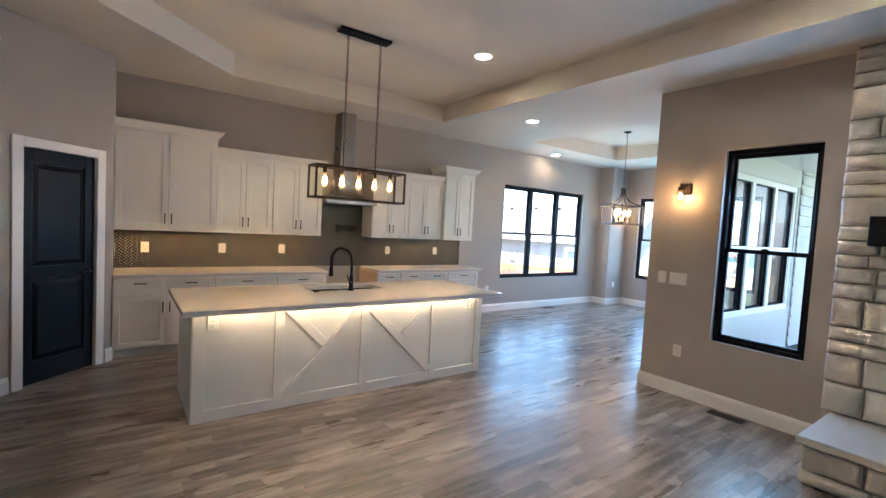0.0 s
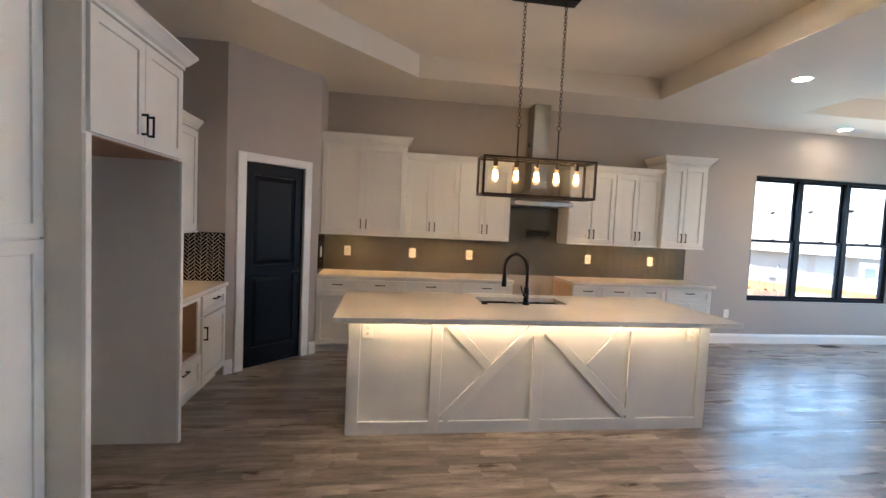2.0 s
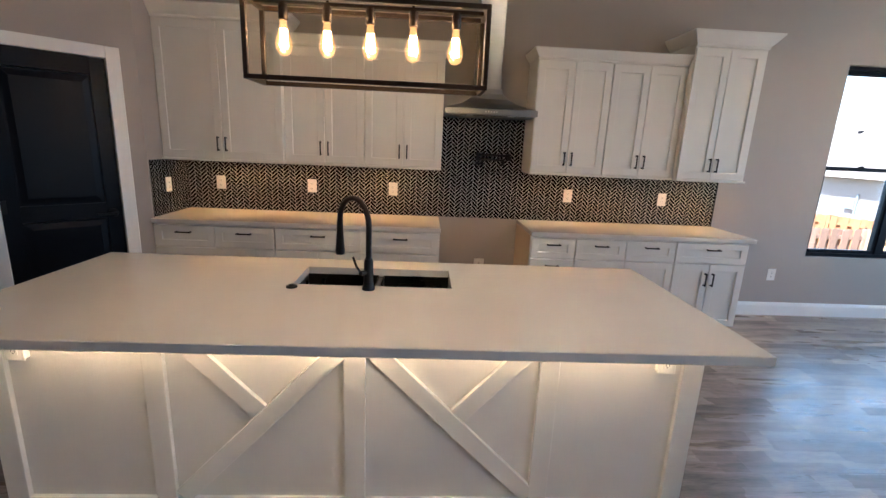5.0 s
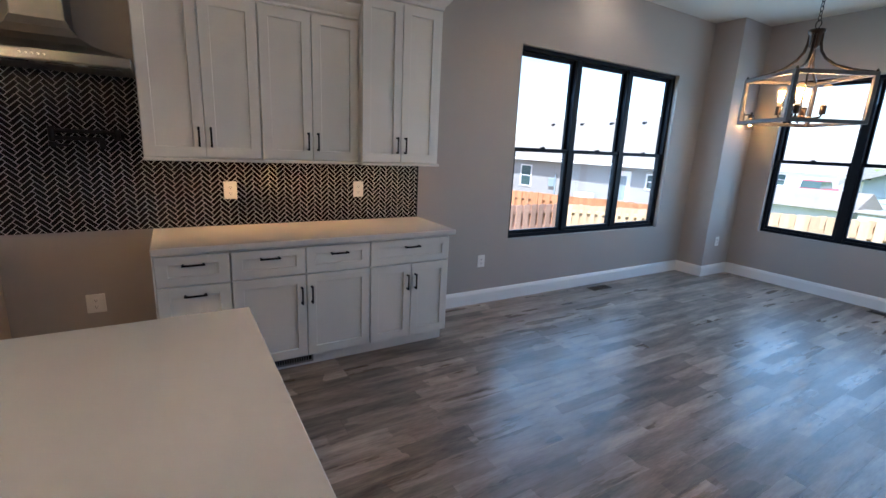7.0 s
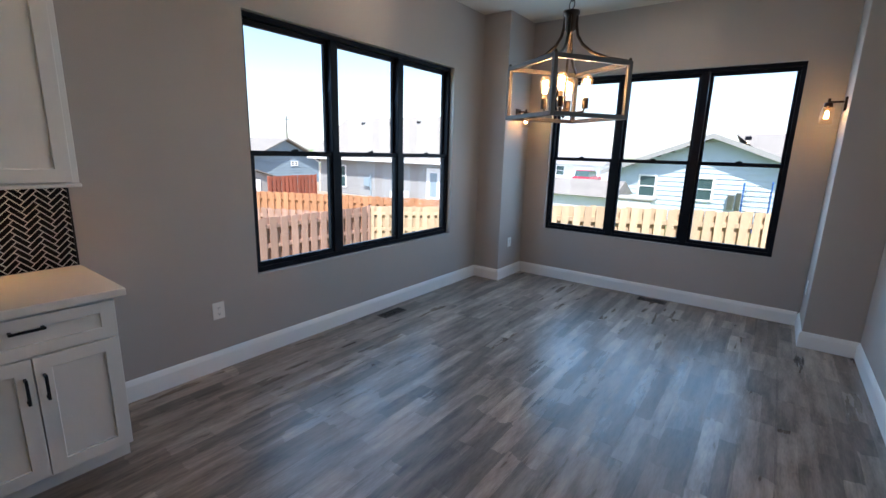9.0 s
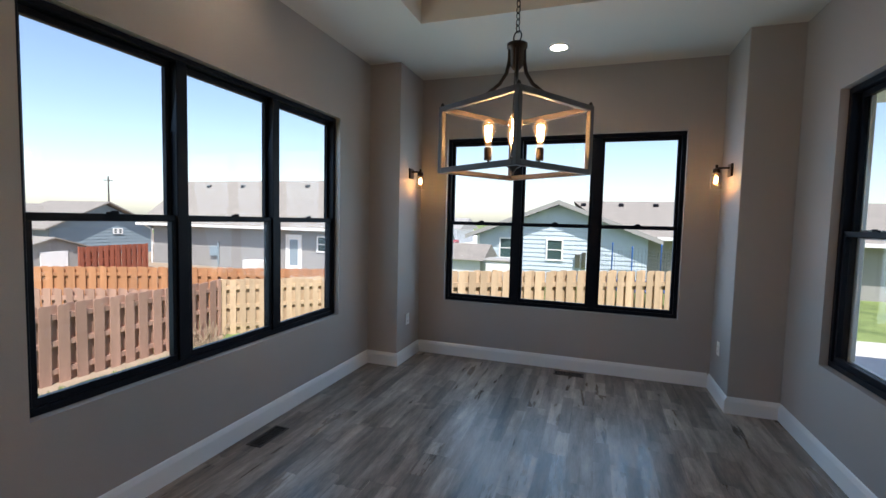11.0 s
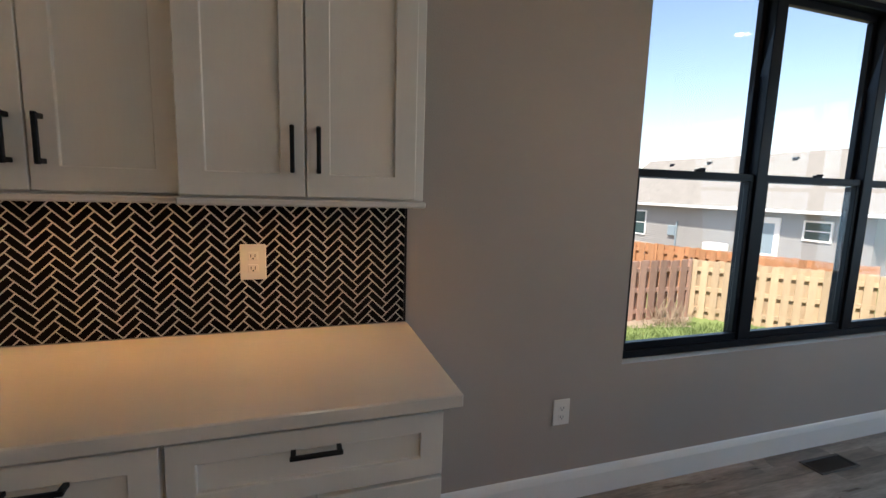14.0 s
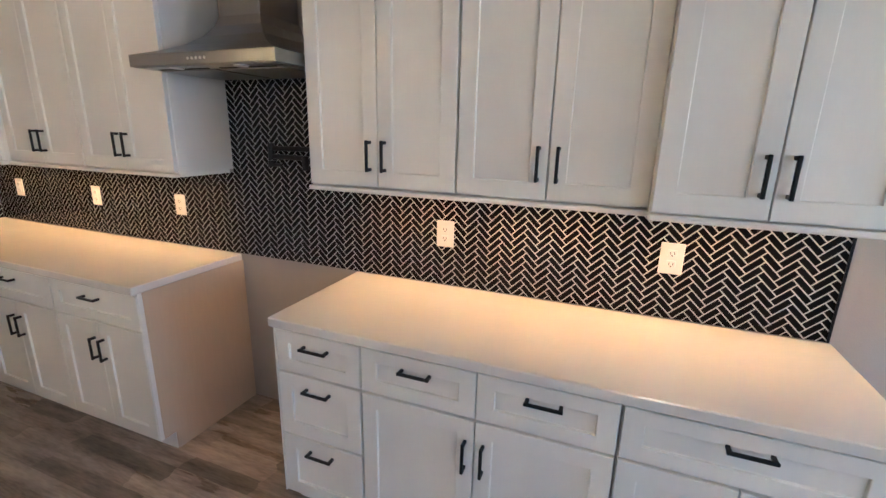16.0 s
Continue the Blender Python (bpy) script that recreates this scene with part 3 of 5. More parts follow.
H = ("", "h")
DR = (0.685, 0.862)
DO = (0.106, 0.679)
two_doors = [("door", 0, 0.5, *DO, ("r", "high")), ("door", 0.5, 1, *DO, ("l", "high"))]
one_drawer = [("drawer", 0, 1, *DR, H)] + two_doors
two_drawers = [("drawer", 0, 0.5, *DR, H), ("drawer", 0.5, 1, *DR, H)] + two_doors
three = [("drawer", 0, 1, *DR, H), ("drawer", 0, 1, 0.398, 0.679, H), ("drawer", 0, 1, 0.106, 0.392, H)]
E0 = -0.003
for x0, x1, rows, lab in [(-2.54, -1.57, two_drawers, "white shaker base cabinet with two drawers and two doors"), (-1.57, -0.86, one_drawer, "white shaker base cabinet with one drawer and two doors"),
                          (-0.86, -0.215, one_drawer, "white shaker base cabinet with one drawer and two doors"), (0.565, 0.95, three, "narrow white shaker base cabinet with three drawers"),
                          (0.95, 1.832, two_drawers, "white shaker base cabinet with two drawers above a register"), (1.832, 2.475, one_drawer, "white shaker end base cabinet with one drawer")]:
    base(lab, pose(x0, E0, 0), x1 - x0, rows)
for x0, x1 in ((-0.2149, -0.209), (0.559, 0.5649)):
    p = thing("end_cladding", "raw maple side board facing the empty range space", "panel")
    part("board", Shape().box(x0, x1, -0.60, -0.004, 0.1, 0.874).box(x0, x1, -0.535, -0.004, 0.0, 0.1), MAPLE, p)
    part("face_edge", Shape().box(x0, x1, -0.623, -0.6002, 0.1, 0.874, 0.001), CAB, p, "white painted front edge")

UP = 1.372 + 0.018
for x0, x1, d, z1, ch, co, l, r, lab in [(-2.54, -1.54, 0.385, 2.47, 0.105, 0.06, False, True, "tall white shaker wall cabinet with deep crown"),
                                         (-1.54, -0.875, 0.35, 2.32, 0.085, 0.045, False, False, "white shaker wall cabinet above the backsplash"),
                                         (-0.875, -0.212, 0.35, 2.32, 0.085, 0.045, False, True, "white shaker wall cabinet beside the range hood"),
                                         (0.562, 1.20, 0.35, 2.32, 0.085, 0.045, True, False, "white shaker wall cabinet beside the range hood"),
                                         (1.20, 1.845, 0.35, 2.32, 0.085, 0.045, False, False, "white shaker wall cabinet above the backsplash"),
                                         (1.84, 2.462, 0.42, 2.47, 0.115, 0.065, True, True, "tall white shaker end wall cabinet with deep crown")]:
    upper(lab, pose(x0, E0, 0), x1 - x0, d, UP, z1, ch, co, l, r, edge=0.027 if x1 > 2.4 else 0.003)

# under-cabinet light tapes


def led_channel(m, n, label):
    """A light tape sunk between the two lips of a slim metal channel, fixed under a cabinet; it runs along x."""
    ob = thing("led_channel", label, "light tape", m, "under-cabinet lights")
    part("channel", Shape().box(0, n, -0.0095, -0.0065, -0.0125, 0).box(0, n, 0.0065, 0.0095, -0.0125, 0).box(0, n, -0.0065, 0.0065, -0.0015, 0), PLATE, ob)
    part("tape", Shape().box(0.004, n - 0.004, -0.006, 0.006, -0.003, -0.0016), LED_UPPER, ob, "glowing warm light tape")


for x0, x1 in ((-2.47, -1.58), (-1.5, -0.91), (-0.84, -0.26), (0.60, 1.16), (1.24, 1.80), (1.89, 2.44)):
    led_channel(pose(x0, -0.135, UP - 0.0005), x1 - x0, "lit warm light tape under the wall cabinets")

# worktops
for x0, x1 in ((-2.538, -0.205), (0.558, 2.515)):
    solid("worktop", Shape().box(x0, x1, -0.648, -0.012, 0.876, 0.914, 0.004), QUARTZ, "white quartz worktop on the base cabinets", "worktop")

# left run: microwave base, drawer base, wall cabinet, fridge surround, pantry cabinet
LX = -3.9


def run(y):
    return pose(LX, y, 0, 0, 0, 90)


mw = thing("microwave_base", "white base cabinet with an empty microwave opening over a drawer", "cabinet", run(-2.66), "base cabinets")
w = 0.73
s = Shape().box(0.001, 0.07, -0.61, -0.02, 0.1, 0.874).box(w - 0.05, w - 0.001, -0.61, -0.02, 0.1, 0.874).box(0.07, w - 0.05, -0.61, -0.02, 0.835, 0.874).box(0.07, w - 0.05, -0.61, -0.02, 0.1, 0.40)
part("body", s, CAB, mw)
part("cavity", Shape().box(0.07, w - 0.05, -0.04, -0.03, 0.40, 0.835).box(0.0705, 0.075, -0.6, -0.04, 0.4005, 0.8345).box(w - 0.055, w - 0.0505, -0.6, -0.04, 0.4005, 0.8345).box(0.075, w - 0.055, -0.6, -0.04, 0.4005, 0.406), CAVITY, mw, "raw brown plywood inside")
part("toe_kick", Shape().box(0, w, -0.545, -0.53, 0, 0.1), CAB, mw)
front(mw, "drawer", 0.02, w - 0.01, 0.11, 0.385, -0.61, H)
base("narrow white base cabinet with a drawer and a door", run(-1.93), 0.565, [("drawer", 0, 1, *DR, H), ("door", 0, 1, *DO, ("l", "high"))], 0.63)
solid("worktop", Shape().box(-2.658, -1.362, -0.65, -0.012, 0.876, 0.914, 0.004), QUARTZ, "short white quartz worktop beside the fridge space", "worktop", m=pose(LX, 0, 0, 0, 0, 90) @ pose(0, 0, 0))
upper("white shaker wall cabinet above the short worktop", run(-2.655), 1.29, 0.36, UP, 2.32, 0.085, 0.045, False, False)
led_channel(pose(LX + 0.135, -2.6, UP - 0.0005, 0, 0, 90), 1.15, "lit warm light tape above the short worktop")
surround = thing("fridge_surround", "tall painted side panels framing the empty fridge space", "cabinet")
for y0 in (-2.70, -3.655):
    p = part("side_panel", Shape().box(LX + 0.002, -3.145, y0, y0 + 0.02, 0, 2.47), CAB_SIDE, surround)
    part("edge_strip", Shape().box(-3.145, -3.125, y0 - 0.003, y0 + 0.036, 0, 1.885, 0.002), CAB, p)
fc = thing("fridge_cabinet", "white shaker cabinet bridging the empty fridge space", "cabinet", run(-3.635), "upper cabinets")
part("body", Shape().box(0.0, 0.935, -0.755, -0.003, 1.89, 2.47, 0.0015), CAB, fc)
front(fc, "door", 0.003, 0.4675, 1.895, 2.46, -0.755, ("r", "low"))
front(fc, "door", 0.4675, 0.932, 1.895, 2.46, -0.755, ("l", "low"))
crown(fc, 0.955, 0.775, 2.47, 0.105, 0.06, False, True)
part("bottom", Shape().box(0.0, 0.935, -0.75, -0.003, 1.884, 1.8898), CAVITY, fc, "unpainted brown underside")
pc = thing("pantry_cabinet", "tall white shaker pantry cabinet with upper and lower doors", "cabinet", run(-4.57))
part("body", Shape().box(0.0, 0.914, -0.59, -0.003, 0.1, 2.47, 0.0015), CAB, pc)
part("toe_kick", Shape().box(0.0, 0.914, -0.53, -0.515, 0, 0.1), CAB, pc)
for z0, z1, kind in ((0.106, 1.412, "high"), (1.418, 2.46, "low")):
    front(pc, "door", 0.003, 0.457, z0, z1, -0.59, ("r", kind))
    front(pc, "door", 0.457, 0.911, z0, z1, -0.59, ("l", kind))
crown(pc, 0.914, 0.61, 2.47, 0.105, 0.06, True, False)

# ---- island ----
IX0, IX1, IY0, IY1 = -2.03, 0.82, -2.64, -1.77
island = thing("kitchen_island", "white panelled kitchen island with crossed battens", "island")
part("front_panel", Shape().box(IX0 + 0.01, IX1 - 0.01, IY0 + 0.022, IY0 + 0.04, 0.0, 0.872), CAB, island)
part("back_panel", Shape().box(IX0 + 0.01, IX1 - 0.01, IY1 - 0.018, IY1, 0.0, 0.872), CAB, island)
part("bottom", Shape().box(IX0 + 0.01, IX1 - 0.01, IY0 + 0.04, IY1 - 0.018, 0.08, 0.1), CAB, island)
stiles = [(IX0, -1.945), (-1.43, -1.35), (-0.65, -0.565), (0.14, 0.22), (0.735, IX1)]
for a, b in stiles:
    part("stile", Shape().box(a, b, IY0, IY0 + 0.022, 0.0, 0.872, 0.0015), CAB, island)
for (a, b), (c, d) in zip(stiles, stiles[1:]):
    part("bottom_rail", Shape().box(b, c, IY0, IY0 + 0.0215, 0.0, 0.092, 0.0015), CAB, island)


def batten(x0, z0, x1, z1, proud=0.0):
    """A board laid slantwise on the island's face."""
    dx, dz = x1 - x0, z1 - z0
    n, a = math.hypot(dx, dz), math.degrees(math.atan2(dz, dx))
    s = Shape().at(pose(x0, IY0 + 0.011 - proud, z0, 0, -a, 0)).box(0, n, -0.0105, 0.0105, -0.037, 0.037, 0.0015)
    part("batten", s, CAB, island)


batten(-1.325, 0.10, -0.64, 0.81)
batten(-1.325, 0.855, -0.99, 0.505)
batten(-0.585, 0.835, 0.14, 0.115)
batten(0.135, 0.845, -0.185, 0.50)
for x in (IX0 - 0.006, IX1):
    part("end_panel", Shape().box(x, x + 0.006, IY0 + 0.023, IY1, 0.0, 0.872), CAB, island)
solid("led_tape", Shape().box(-1.96, 0.75, IY0 - 0.074, IY0 - 0.066, 0.8705, 0.8755), LED, "lit warm light tape under the island worktop", "light tape")

SX0, SX1, SY0, SY1 = -0.965, -0.205, -2.215, -1.905
CT = (-2.12, 0.905, -2.875, -1.735, 0.876, 0.914)
c, v, f = 0.003, [], []
for e, z in ((c, CT[4]), (0, CT[4] + c), (0, CT[5] - c), (c, CT[5])):
    v += [(CT[0] + e, CT[2] + e, z), (CT[1] - e, CT[2] + e, z), (CT[1] - e, CT[3] - e, z), (CT[0] + e, CT[3] - e, z)]
for z in (CT[5], CT[4]):
    v += [(SX0, SY0, z), (SX1, SY0, z), (SX1, SY1, z), (SX0, SY1, z)]
for a, b in ((0, 4), (4, 8), (8, 12), (12, 16), (16, 20), (20, 0)):
    f += [(a + i, a + (i + 1) % 4, b + (i + 1) % 4, b + i) for i in range(4)]
top = Shape().put(v, f)
solid("island_worktop", top, QUARTZ, "white quartz island worktop with a sink cutout", "worktop")
sink = thing("kitchen_sink", "undermount dark steel double bowl sink in the island", "sink")
for x0, x1 in ((SX0 - 0.005, -0.585), (-0.56, SX1 + 0.005)):
    s = Shape().box(x0, x1, SY0 - 0.005, SY1 + 0.005, 0.665, 0.67)
    s.box(x0, x0 + 0.004, SY0 - 0.005, SY1 + 0.005, 0.67, 0.875).box(x1 - 0.004, x1, SY0 - 0.005, SY1 + 0.005, 0.67, 0.875)
    s.box(x0, x1, SY0 - 0.005, SY0 - 0.001, 0.67, 0.875).box(x0, x1, SY1 + 0.001, SY1 + 0.005, 0.67, 0.875)
    part("bowl", s, SINK, sink)
    part("drain", Shape().lathe([(0.045, 0), (0.045, 0.004), (0.03, 0.002), (0.0, 0.002)], 18, (x0 + x1) / 2, -2.06, 0.67), STEEL, sink)
part("divider", Shape().box(-0.585, -0.56, SY0, SY1, 0.70, 0.868, 0.004), STEEL, sink, "bright steel divider between the bowls")
fx, fy = -0.60, -2.262
faucet = thing("kitchen_faucet", "tall matt black pull-down gooseneck faucet on the island", "faucet", pose(fx, fy, 0.914, 0, 0, 138))
part("base", Shape().lathe([(0.030, 0), (0.030, 0.01), (0.025, 0.02), (0.022, 0.055), (0.0215, 0.135), (0.017, 0.15)], 20), BLACK, faucet)
path = [(0, 0, 0.14), (0, 0, 0.30)] + [(0.105 - 0.105 * math.cos(a), 0, 0.30 + 0.118 * math.sin(a)) for a in [math.pi * i / 12 for i in range(1, 12)]] + [(0.21, 0, 0.29)]
part("spout", Shape().tube(path, 0.0135, 12), BLACK, faucet)
part("spray_head", Shape().lathe([(0.0145, 0), (0.016, -0.05), (0.019, -0.10), (0.0225, -0.145), (0.0225, -0.16), (0.018, -0.165)], 16, 0.21, 0, 0.295), BLACK, faucet)
part("lever", Shape().tube([(0.0, 0.015, 0.085), (0.0, 0.05, 0.088)], 0.012, 10).tube([(0.0, 0.045, 0.088), (0.012, 0.062, 0.12), (0.02, 0.075, 0.165)], 0.0055, 8), BLACK, faucet)
solid("air_switch", Shape().lathe([(0.026, 0), (0.026, 0.006), (0.022, 0.009), (0.012, 0.010), (0.012, 0.014), (0.0, 0.014)], 20, -0.955, -2.262, 0.914), BLACK, "round black air switch button beside the sink", "switch")

# ---- outlets and switches ----


def outlet(m, label, w=0.084, kinds=("outlet",), group="wall outlets"):
    """A plate on a wall that faces -y; the origin is the plate's middle, on the wall."""
    ob = thing("wall_outlet" if kinds[0] == "outlet" else "light_switch", label, "outlet" if kinds[0] == "outlet" else "switch", m, group)
    part("plate", Shape().box(-w / 2, w / 2, -0.006, 0.0, -0.0615, 0.0615, 0.0025), PLATE, ob)
    n = len(kinds)
    for i, k in enumerate(kinds):
        x = (i - (n - 1) / 2) * 0.046
        if k == "outlet":
            for z in (-0.021, 0.021):
                part("socket", Shape().box(x - 0.016, x + 0.016, -0.0085, -0.006, z - 0.014, z + 0.014, 0.003), PLATE, ob)
                part("slots", Shape().box(x - 0.008, x - 0.0055, -0.0092, -0.0085, z - 0.004, z + 0.006).box(x + 0.0055, x + 0.008, -0.0092, -0.0085, z - 0.004, z + 0.006).box(x - 0.0025, x + 0.0025, -0.0092, -0.0085, z - 0.011, z - 0.006), SLOT, ob)
        else:
            part("rocker", Shape().box(x - 0.016, x + 0.016, -0.0095, -0.006, -0.033, 0.033, 0.002), PLATE, ob)
    return ob


for x in (-2.243, -1.405, -0.647, 1.034, 1.968):
    outlet(pose(x, -0.0075, 1.160), "white duplex outlet plate on the black backsplash")
outlet(pose(-2.5305, -0.36, 1.16, 0, 0, 90), "white duplex outlet plate on the short side backsplash")
outlet(pose(-3.775, -1.3695, 1.155), "white duplex outlet plate above the short worktop")
outlet(pose(3.245, 0, 0.438), "white duplex outlet low on the greige wall")
outlet(pose(0.213, 0, 0.445), "white outlet plate low in the empty range space", 0.10)
outlet(pose(6.86, -0.35, 0.455), "white duplex outlet low on the pilaster")
outlet(pose(6.93, -3.39, 0.455, 0, 0, 180), "white duplex outlet low on the pilaster")
outlet(pose(2.2, -4.15, 0.46, 0, 0, -90), "white duplex outlet low on the end wall")
outlet(pose(2.2, -3.93, 1.20, 0, 0, -90), "white single light switch on the end wall", 0.084, ("rocker",), "light switches")
outlet(pose(2.2, -4.10, 1.20, 0, 0, -90), "white triple light switch on the end wall", 0.175, ("rocker", "rocker", "rocker"), "light switches")
for x in (-1.895, 0.66):
    ob = outlet(pose(x, IY0 + 0.002, 0.775), "white outlet box high on the island front", 0.075, group="island outlets")
    part("box", Shape().box(-0.036, 0.036, 0.0, 0.022, -0.055, 0.055, 0.003), PLATE, ob)

# ---- floor and toe registers ----


def register(m, length, width, label, metal=VENT):
    ob = thing("floor_register", label, "vent", m, "registers")
    part("well", Shape().box(-length / 2 + 0.012, length / 2 - 0.012, -width / 2 + 0.012, width / 2 - 0.012, 0.0, 0.0015), DARKGAP, ob)
    part("rim", Shape().box(-length / 2, length / 2, -width / 2, -width / 2 + 0.014, 0, 0.006, 0.002).box(-length / 2, length / 2, width / 2 - 0.014, width / 2, 0, 0.006, 0.002).box(-length / 2, -length / 2 + 0.014, -width / 2 + 0.014, width / 2 - 0.014, 0, 0.006, 0.002).box(length / 2 - 0.014, length / 2, -width / 2 + 0.014, width / 2 - 0.014, 0, 0.006, 0.002), metal, ob)
    n = int((length - 0.03) / 0.016)
    for i in range(n):
        x = -length / 2 + 0.02 + i * 0.016
        part("slat", Shape().box(x, x + 0.005, -width / 2 + 0.014, width / 2 - 0.014, 0.001, 0.0045), metal, ob)


register(pose(4.86, -0.16, 0.001), 0.30, 0.12, "brown metal floor register in front of the window wall")
register(pose(7.05, -2.09, 0.001, 0, 0, 90), 0.30, 0.12, "brown metal floor register under the end window")
register(pose(2.06, -4.70, 0.001, 0, 0, 90), 0.30, 0.12, "brown metal floor register beside the end wall")
register(pose(1.28, E0 - 0.537, 0.05, 90), 0.33, 0.062, "pale metal register in the cabinet toe kick", STEEL)

# ---- range hood and pot filler ----
hood = thing("range_hood", "brushed steel chimney range hood above the range space", "range hood")
hx0, hx1, hc = -0.208, 0.555, 0.172
s = Shape().box(hx0, hx1, -0.50, -0.012, 1.845, 1.892, 0.002)
part("canopy_rim", s, STEEL, hood)
v, f = [], []
for k, z in ((0.0, 1.892), (0.30, 1.915), (0.58, 1.945), (0.80, 1.985), (0.94, 2.03), (1.0, 2.07)):
    a, b, y = hx0 + (hc - 0.112 - hx0) * k, hx1 + (hc + 0.112 - hx1) * k, -0.50 + 0.236 * k
    v += [(a, y, z), (b, y, z), (b, -0.012, z), (a, -0.012, z)]
for k in range(5):
    f += [(4 * k + i, 4 * k + (i + 1) % 4, 4 * k + 4 + (i + 1) % 4, 4 * k + 4 + i) for i in range(4)]
part("canopy", Shape().put(v, f + [(20, 21, 22, 23), (3, 2, 1, 0)]), STEEL, hood)
part("chimney", Shape().box(hc - 0.108, hc + 0.108, -0.26, -0.012, 2.045, TOP, 0.004), STEEL, hood)
part("underside", Shape().box(hx0 + 0.012, hx1 - 0.012, -0.488, -0.03, 1.842, 1.8449), STEEL, hood)
for x0, x1 in ((hx0 + 0.05, hc - 0.012), (hc + 0.012, hx1 - 0.05)):
    part("filter", Shape().box(x0, x1, -0.40, -0.07, 1.836, 1.8418, 0.002), STEEL, hood)
    part("filter_slot", Shape().box(x0 + 0.02, x1 - 0.02, -0.425, -0.41, 1.8395, 1.8418), DARKGAP, hood)
    part("hood_lamp", Shape().lathe([(0.028, 1.838), (0.028, 1.8418)], 16, (x0 + x1) / 2, -0.45), PLATE, hood)
for i in range(5):
    part("button", Shape().at(pose(hc - 0.044 + 0.022 * i, -0.4995, 1.868, 90)).lathe([(0.006, 0), (0.006, 0.002), (0.0, 0.0025)], 10), PLATE, hood)
pot = thing("pot_filler", "matt black folding pot filler faucet on the backsplash", "faucet")
part("flange", Shape().at(pose(0.43, -0.011, 1.50, 90)).lathe([(0.034, 0), (0.034, 0.008), (0.016, 0.014), (0.013, 0.06)], 18), BLACK, pot)
part("arm", Shape().tube([(0.43, -0.068, 1.47), (0.43, -0.068, 1.53)], 0.017, 10).tube([(0.43, -0.068, 1.515), (0.13, -0.085, 1.515)], 0.0125, 10), BLACK, pot)
part("spout", Shape().tube([(0.13, -0.085, 1.54), (0.13, -0.085, 1.46)], 0.017, 10).tube([(0.13, -0.085, 1.475), (0.36, -0.12, 1.475)], 0.0125, 10).tube([(0.36, -0.12, 1.485), (0.36, -0.12, 1.42)], 0.016, 10), BLACK, pot)
part("valve", Shape().tube([(0.13, -0.085, 1.455), (0.13, -0.085, 1.425)], 0.021, 10).tube([(0.13, -0.085, 1.435), (0.20, -0.10, 1.435)], 0.008, 8), BLACK, pot)

# ---- lamps ----
EDISON = [(0.012, 0.0), (0.0125, 0.012), (0.016, 0.03), (0.026, 0.058), (0.030, 0.078), (0.0285, 0.095), (0.020, 0.112), (0.008, 0.12), (0.0005, 0.121)]


def bulb(parent, m, glow_mat=FILAMENT, k=1.0):
    """A clear teardrop bulb with its glowing filament and its socket; it stands up from the socket along z."""
    sock = part("socket", Shape().at(m).lathe([(0.017 * k, -0.055 * k), (0.017 * k, -0.004), (0.013 * k, 0.0)], 14), BRONZE, parent)
    glass = part("bulb", Shape().at(m).lathe([(r * k, z * k) for r, z in EDISON], 16), BULBGLASS, sock, "clear teardrop glass bulb, lit")
    s = Shape().at(m)
    for i in range(5):
        a = 2 * math.pi * i / 5
        s.tube([(0.009 * k * math.cos(a), 0.009 * k * math.sin(a), 0.030 * k), (0.013 * k * math.cos(a), 0.013 * k * math.sin(a), 0.092 * k)], 0.0032 * k, 5)
    part("filament", s, glow_mat, sock, "glowing amber filament")
    return glass


def chain(shape, x, y, z0, z1, link_h=0.038, r=0.0027):
    """Oval links, each turned against the next."""
    n = max(1, round((z1 - z0) / (link_h * 0.78)))
    step = (z1 - z0) / n
    for i in range(n):
        c, pts = z0 + (i + 0.5) * step, []
        for k in range(10):
            a = 2 * math.pi * k / 10
            u, w = 0.011 * math.cos(a), link_h / 2 * math.sin(a)
            pts.append((x + (u if i % 2 else 0), y + (0 if i % 2 else u), c + w))
        shape.tube(pts, r, 5, True)
    return shape


lamp = thing("island_pendant", "long dark bronze box pendant with five lit bulbs over the island", "pendant lamp")
px0, px1, py0, py1, pz0, pz1, t = -1.062, -0.122, -2.425, -2.205, 1.805, 2.115, 0.018
s = Shape()
for z in (pz0, pz1 - t):
    s.box(px0, px1, py0, py0 + t, z, z + t, 0.0015).box(px0, px1, py1 - t, py1, z, z + t, 0.0015).box(px0, px0 + t, py0 + t, py1 - t, z, z + t, 0.0015).box(px1 - t, px1, py0 + t, py1 - t, z, z + t, 0.0015)
for x in (px0, px1 - t):
    for y in (py0, py1 - t):
        s.box(x, x + t, y, y + t, pz0 + t, pz1 - t, 0.0015)
part("frame", s, BRONZE, lamp)
for args in ((px0 + t, px1 - t, py0 + 0.007, py0 + 0.010), (px0 + t, px1 - t, py1 - 0.010, py1 - 0.007), (px0 + 0.007, px0 + 0.010, py0 + t, py1 - t), (px1 - 0.010, px1 - 0.007, py0 + t, py1 - t)):
    part("glass_panel", Shape().box(*args, pz0 + t, pz1 - t), LAMPGLASS, lamp, "clear glass panel")
pcx, pcy = (px0 + px1) / 2, (py0 + py1) / 2
part("crossbar", Shape().box(px0 + t, px1 - t, pcy - 0.015, pcy + 0.015, pz1 - 0.016, pz1 - 0.002, 0.002), BRONZE, lamp)
for i in range(5):
    bulb(lamp, pose(pcx + (i - 2) * 0.172, pcy, pz1 - 0.072, 180), FILAMENT, 1.1)
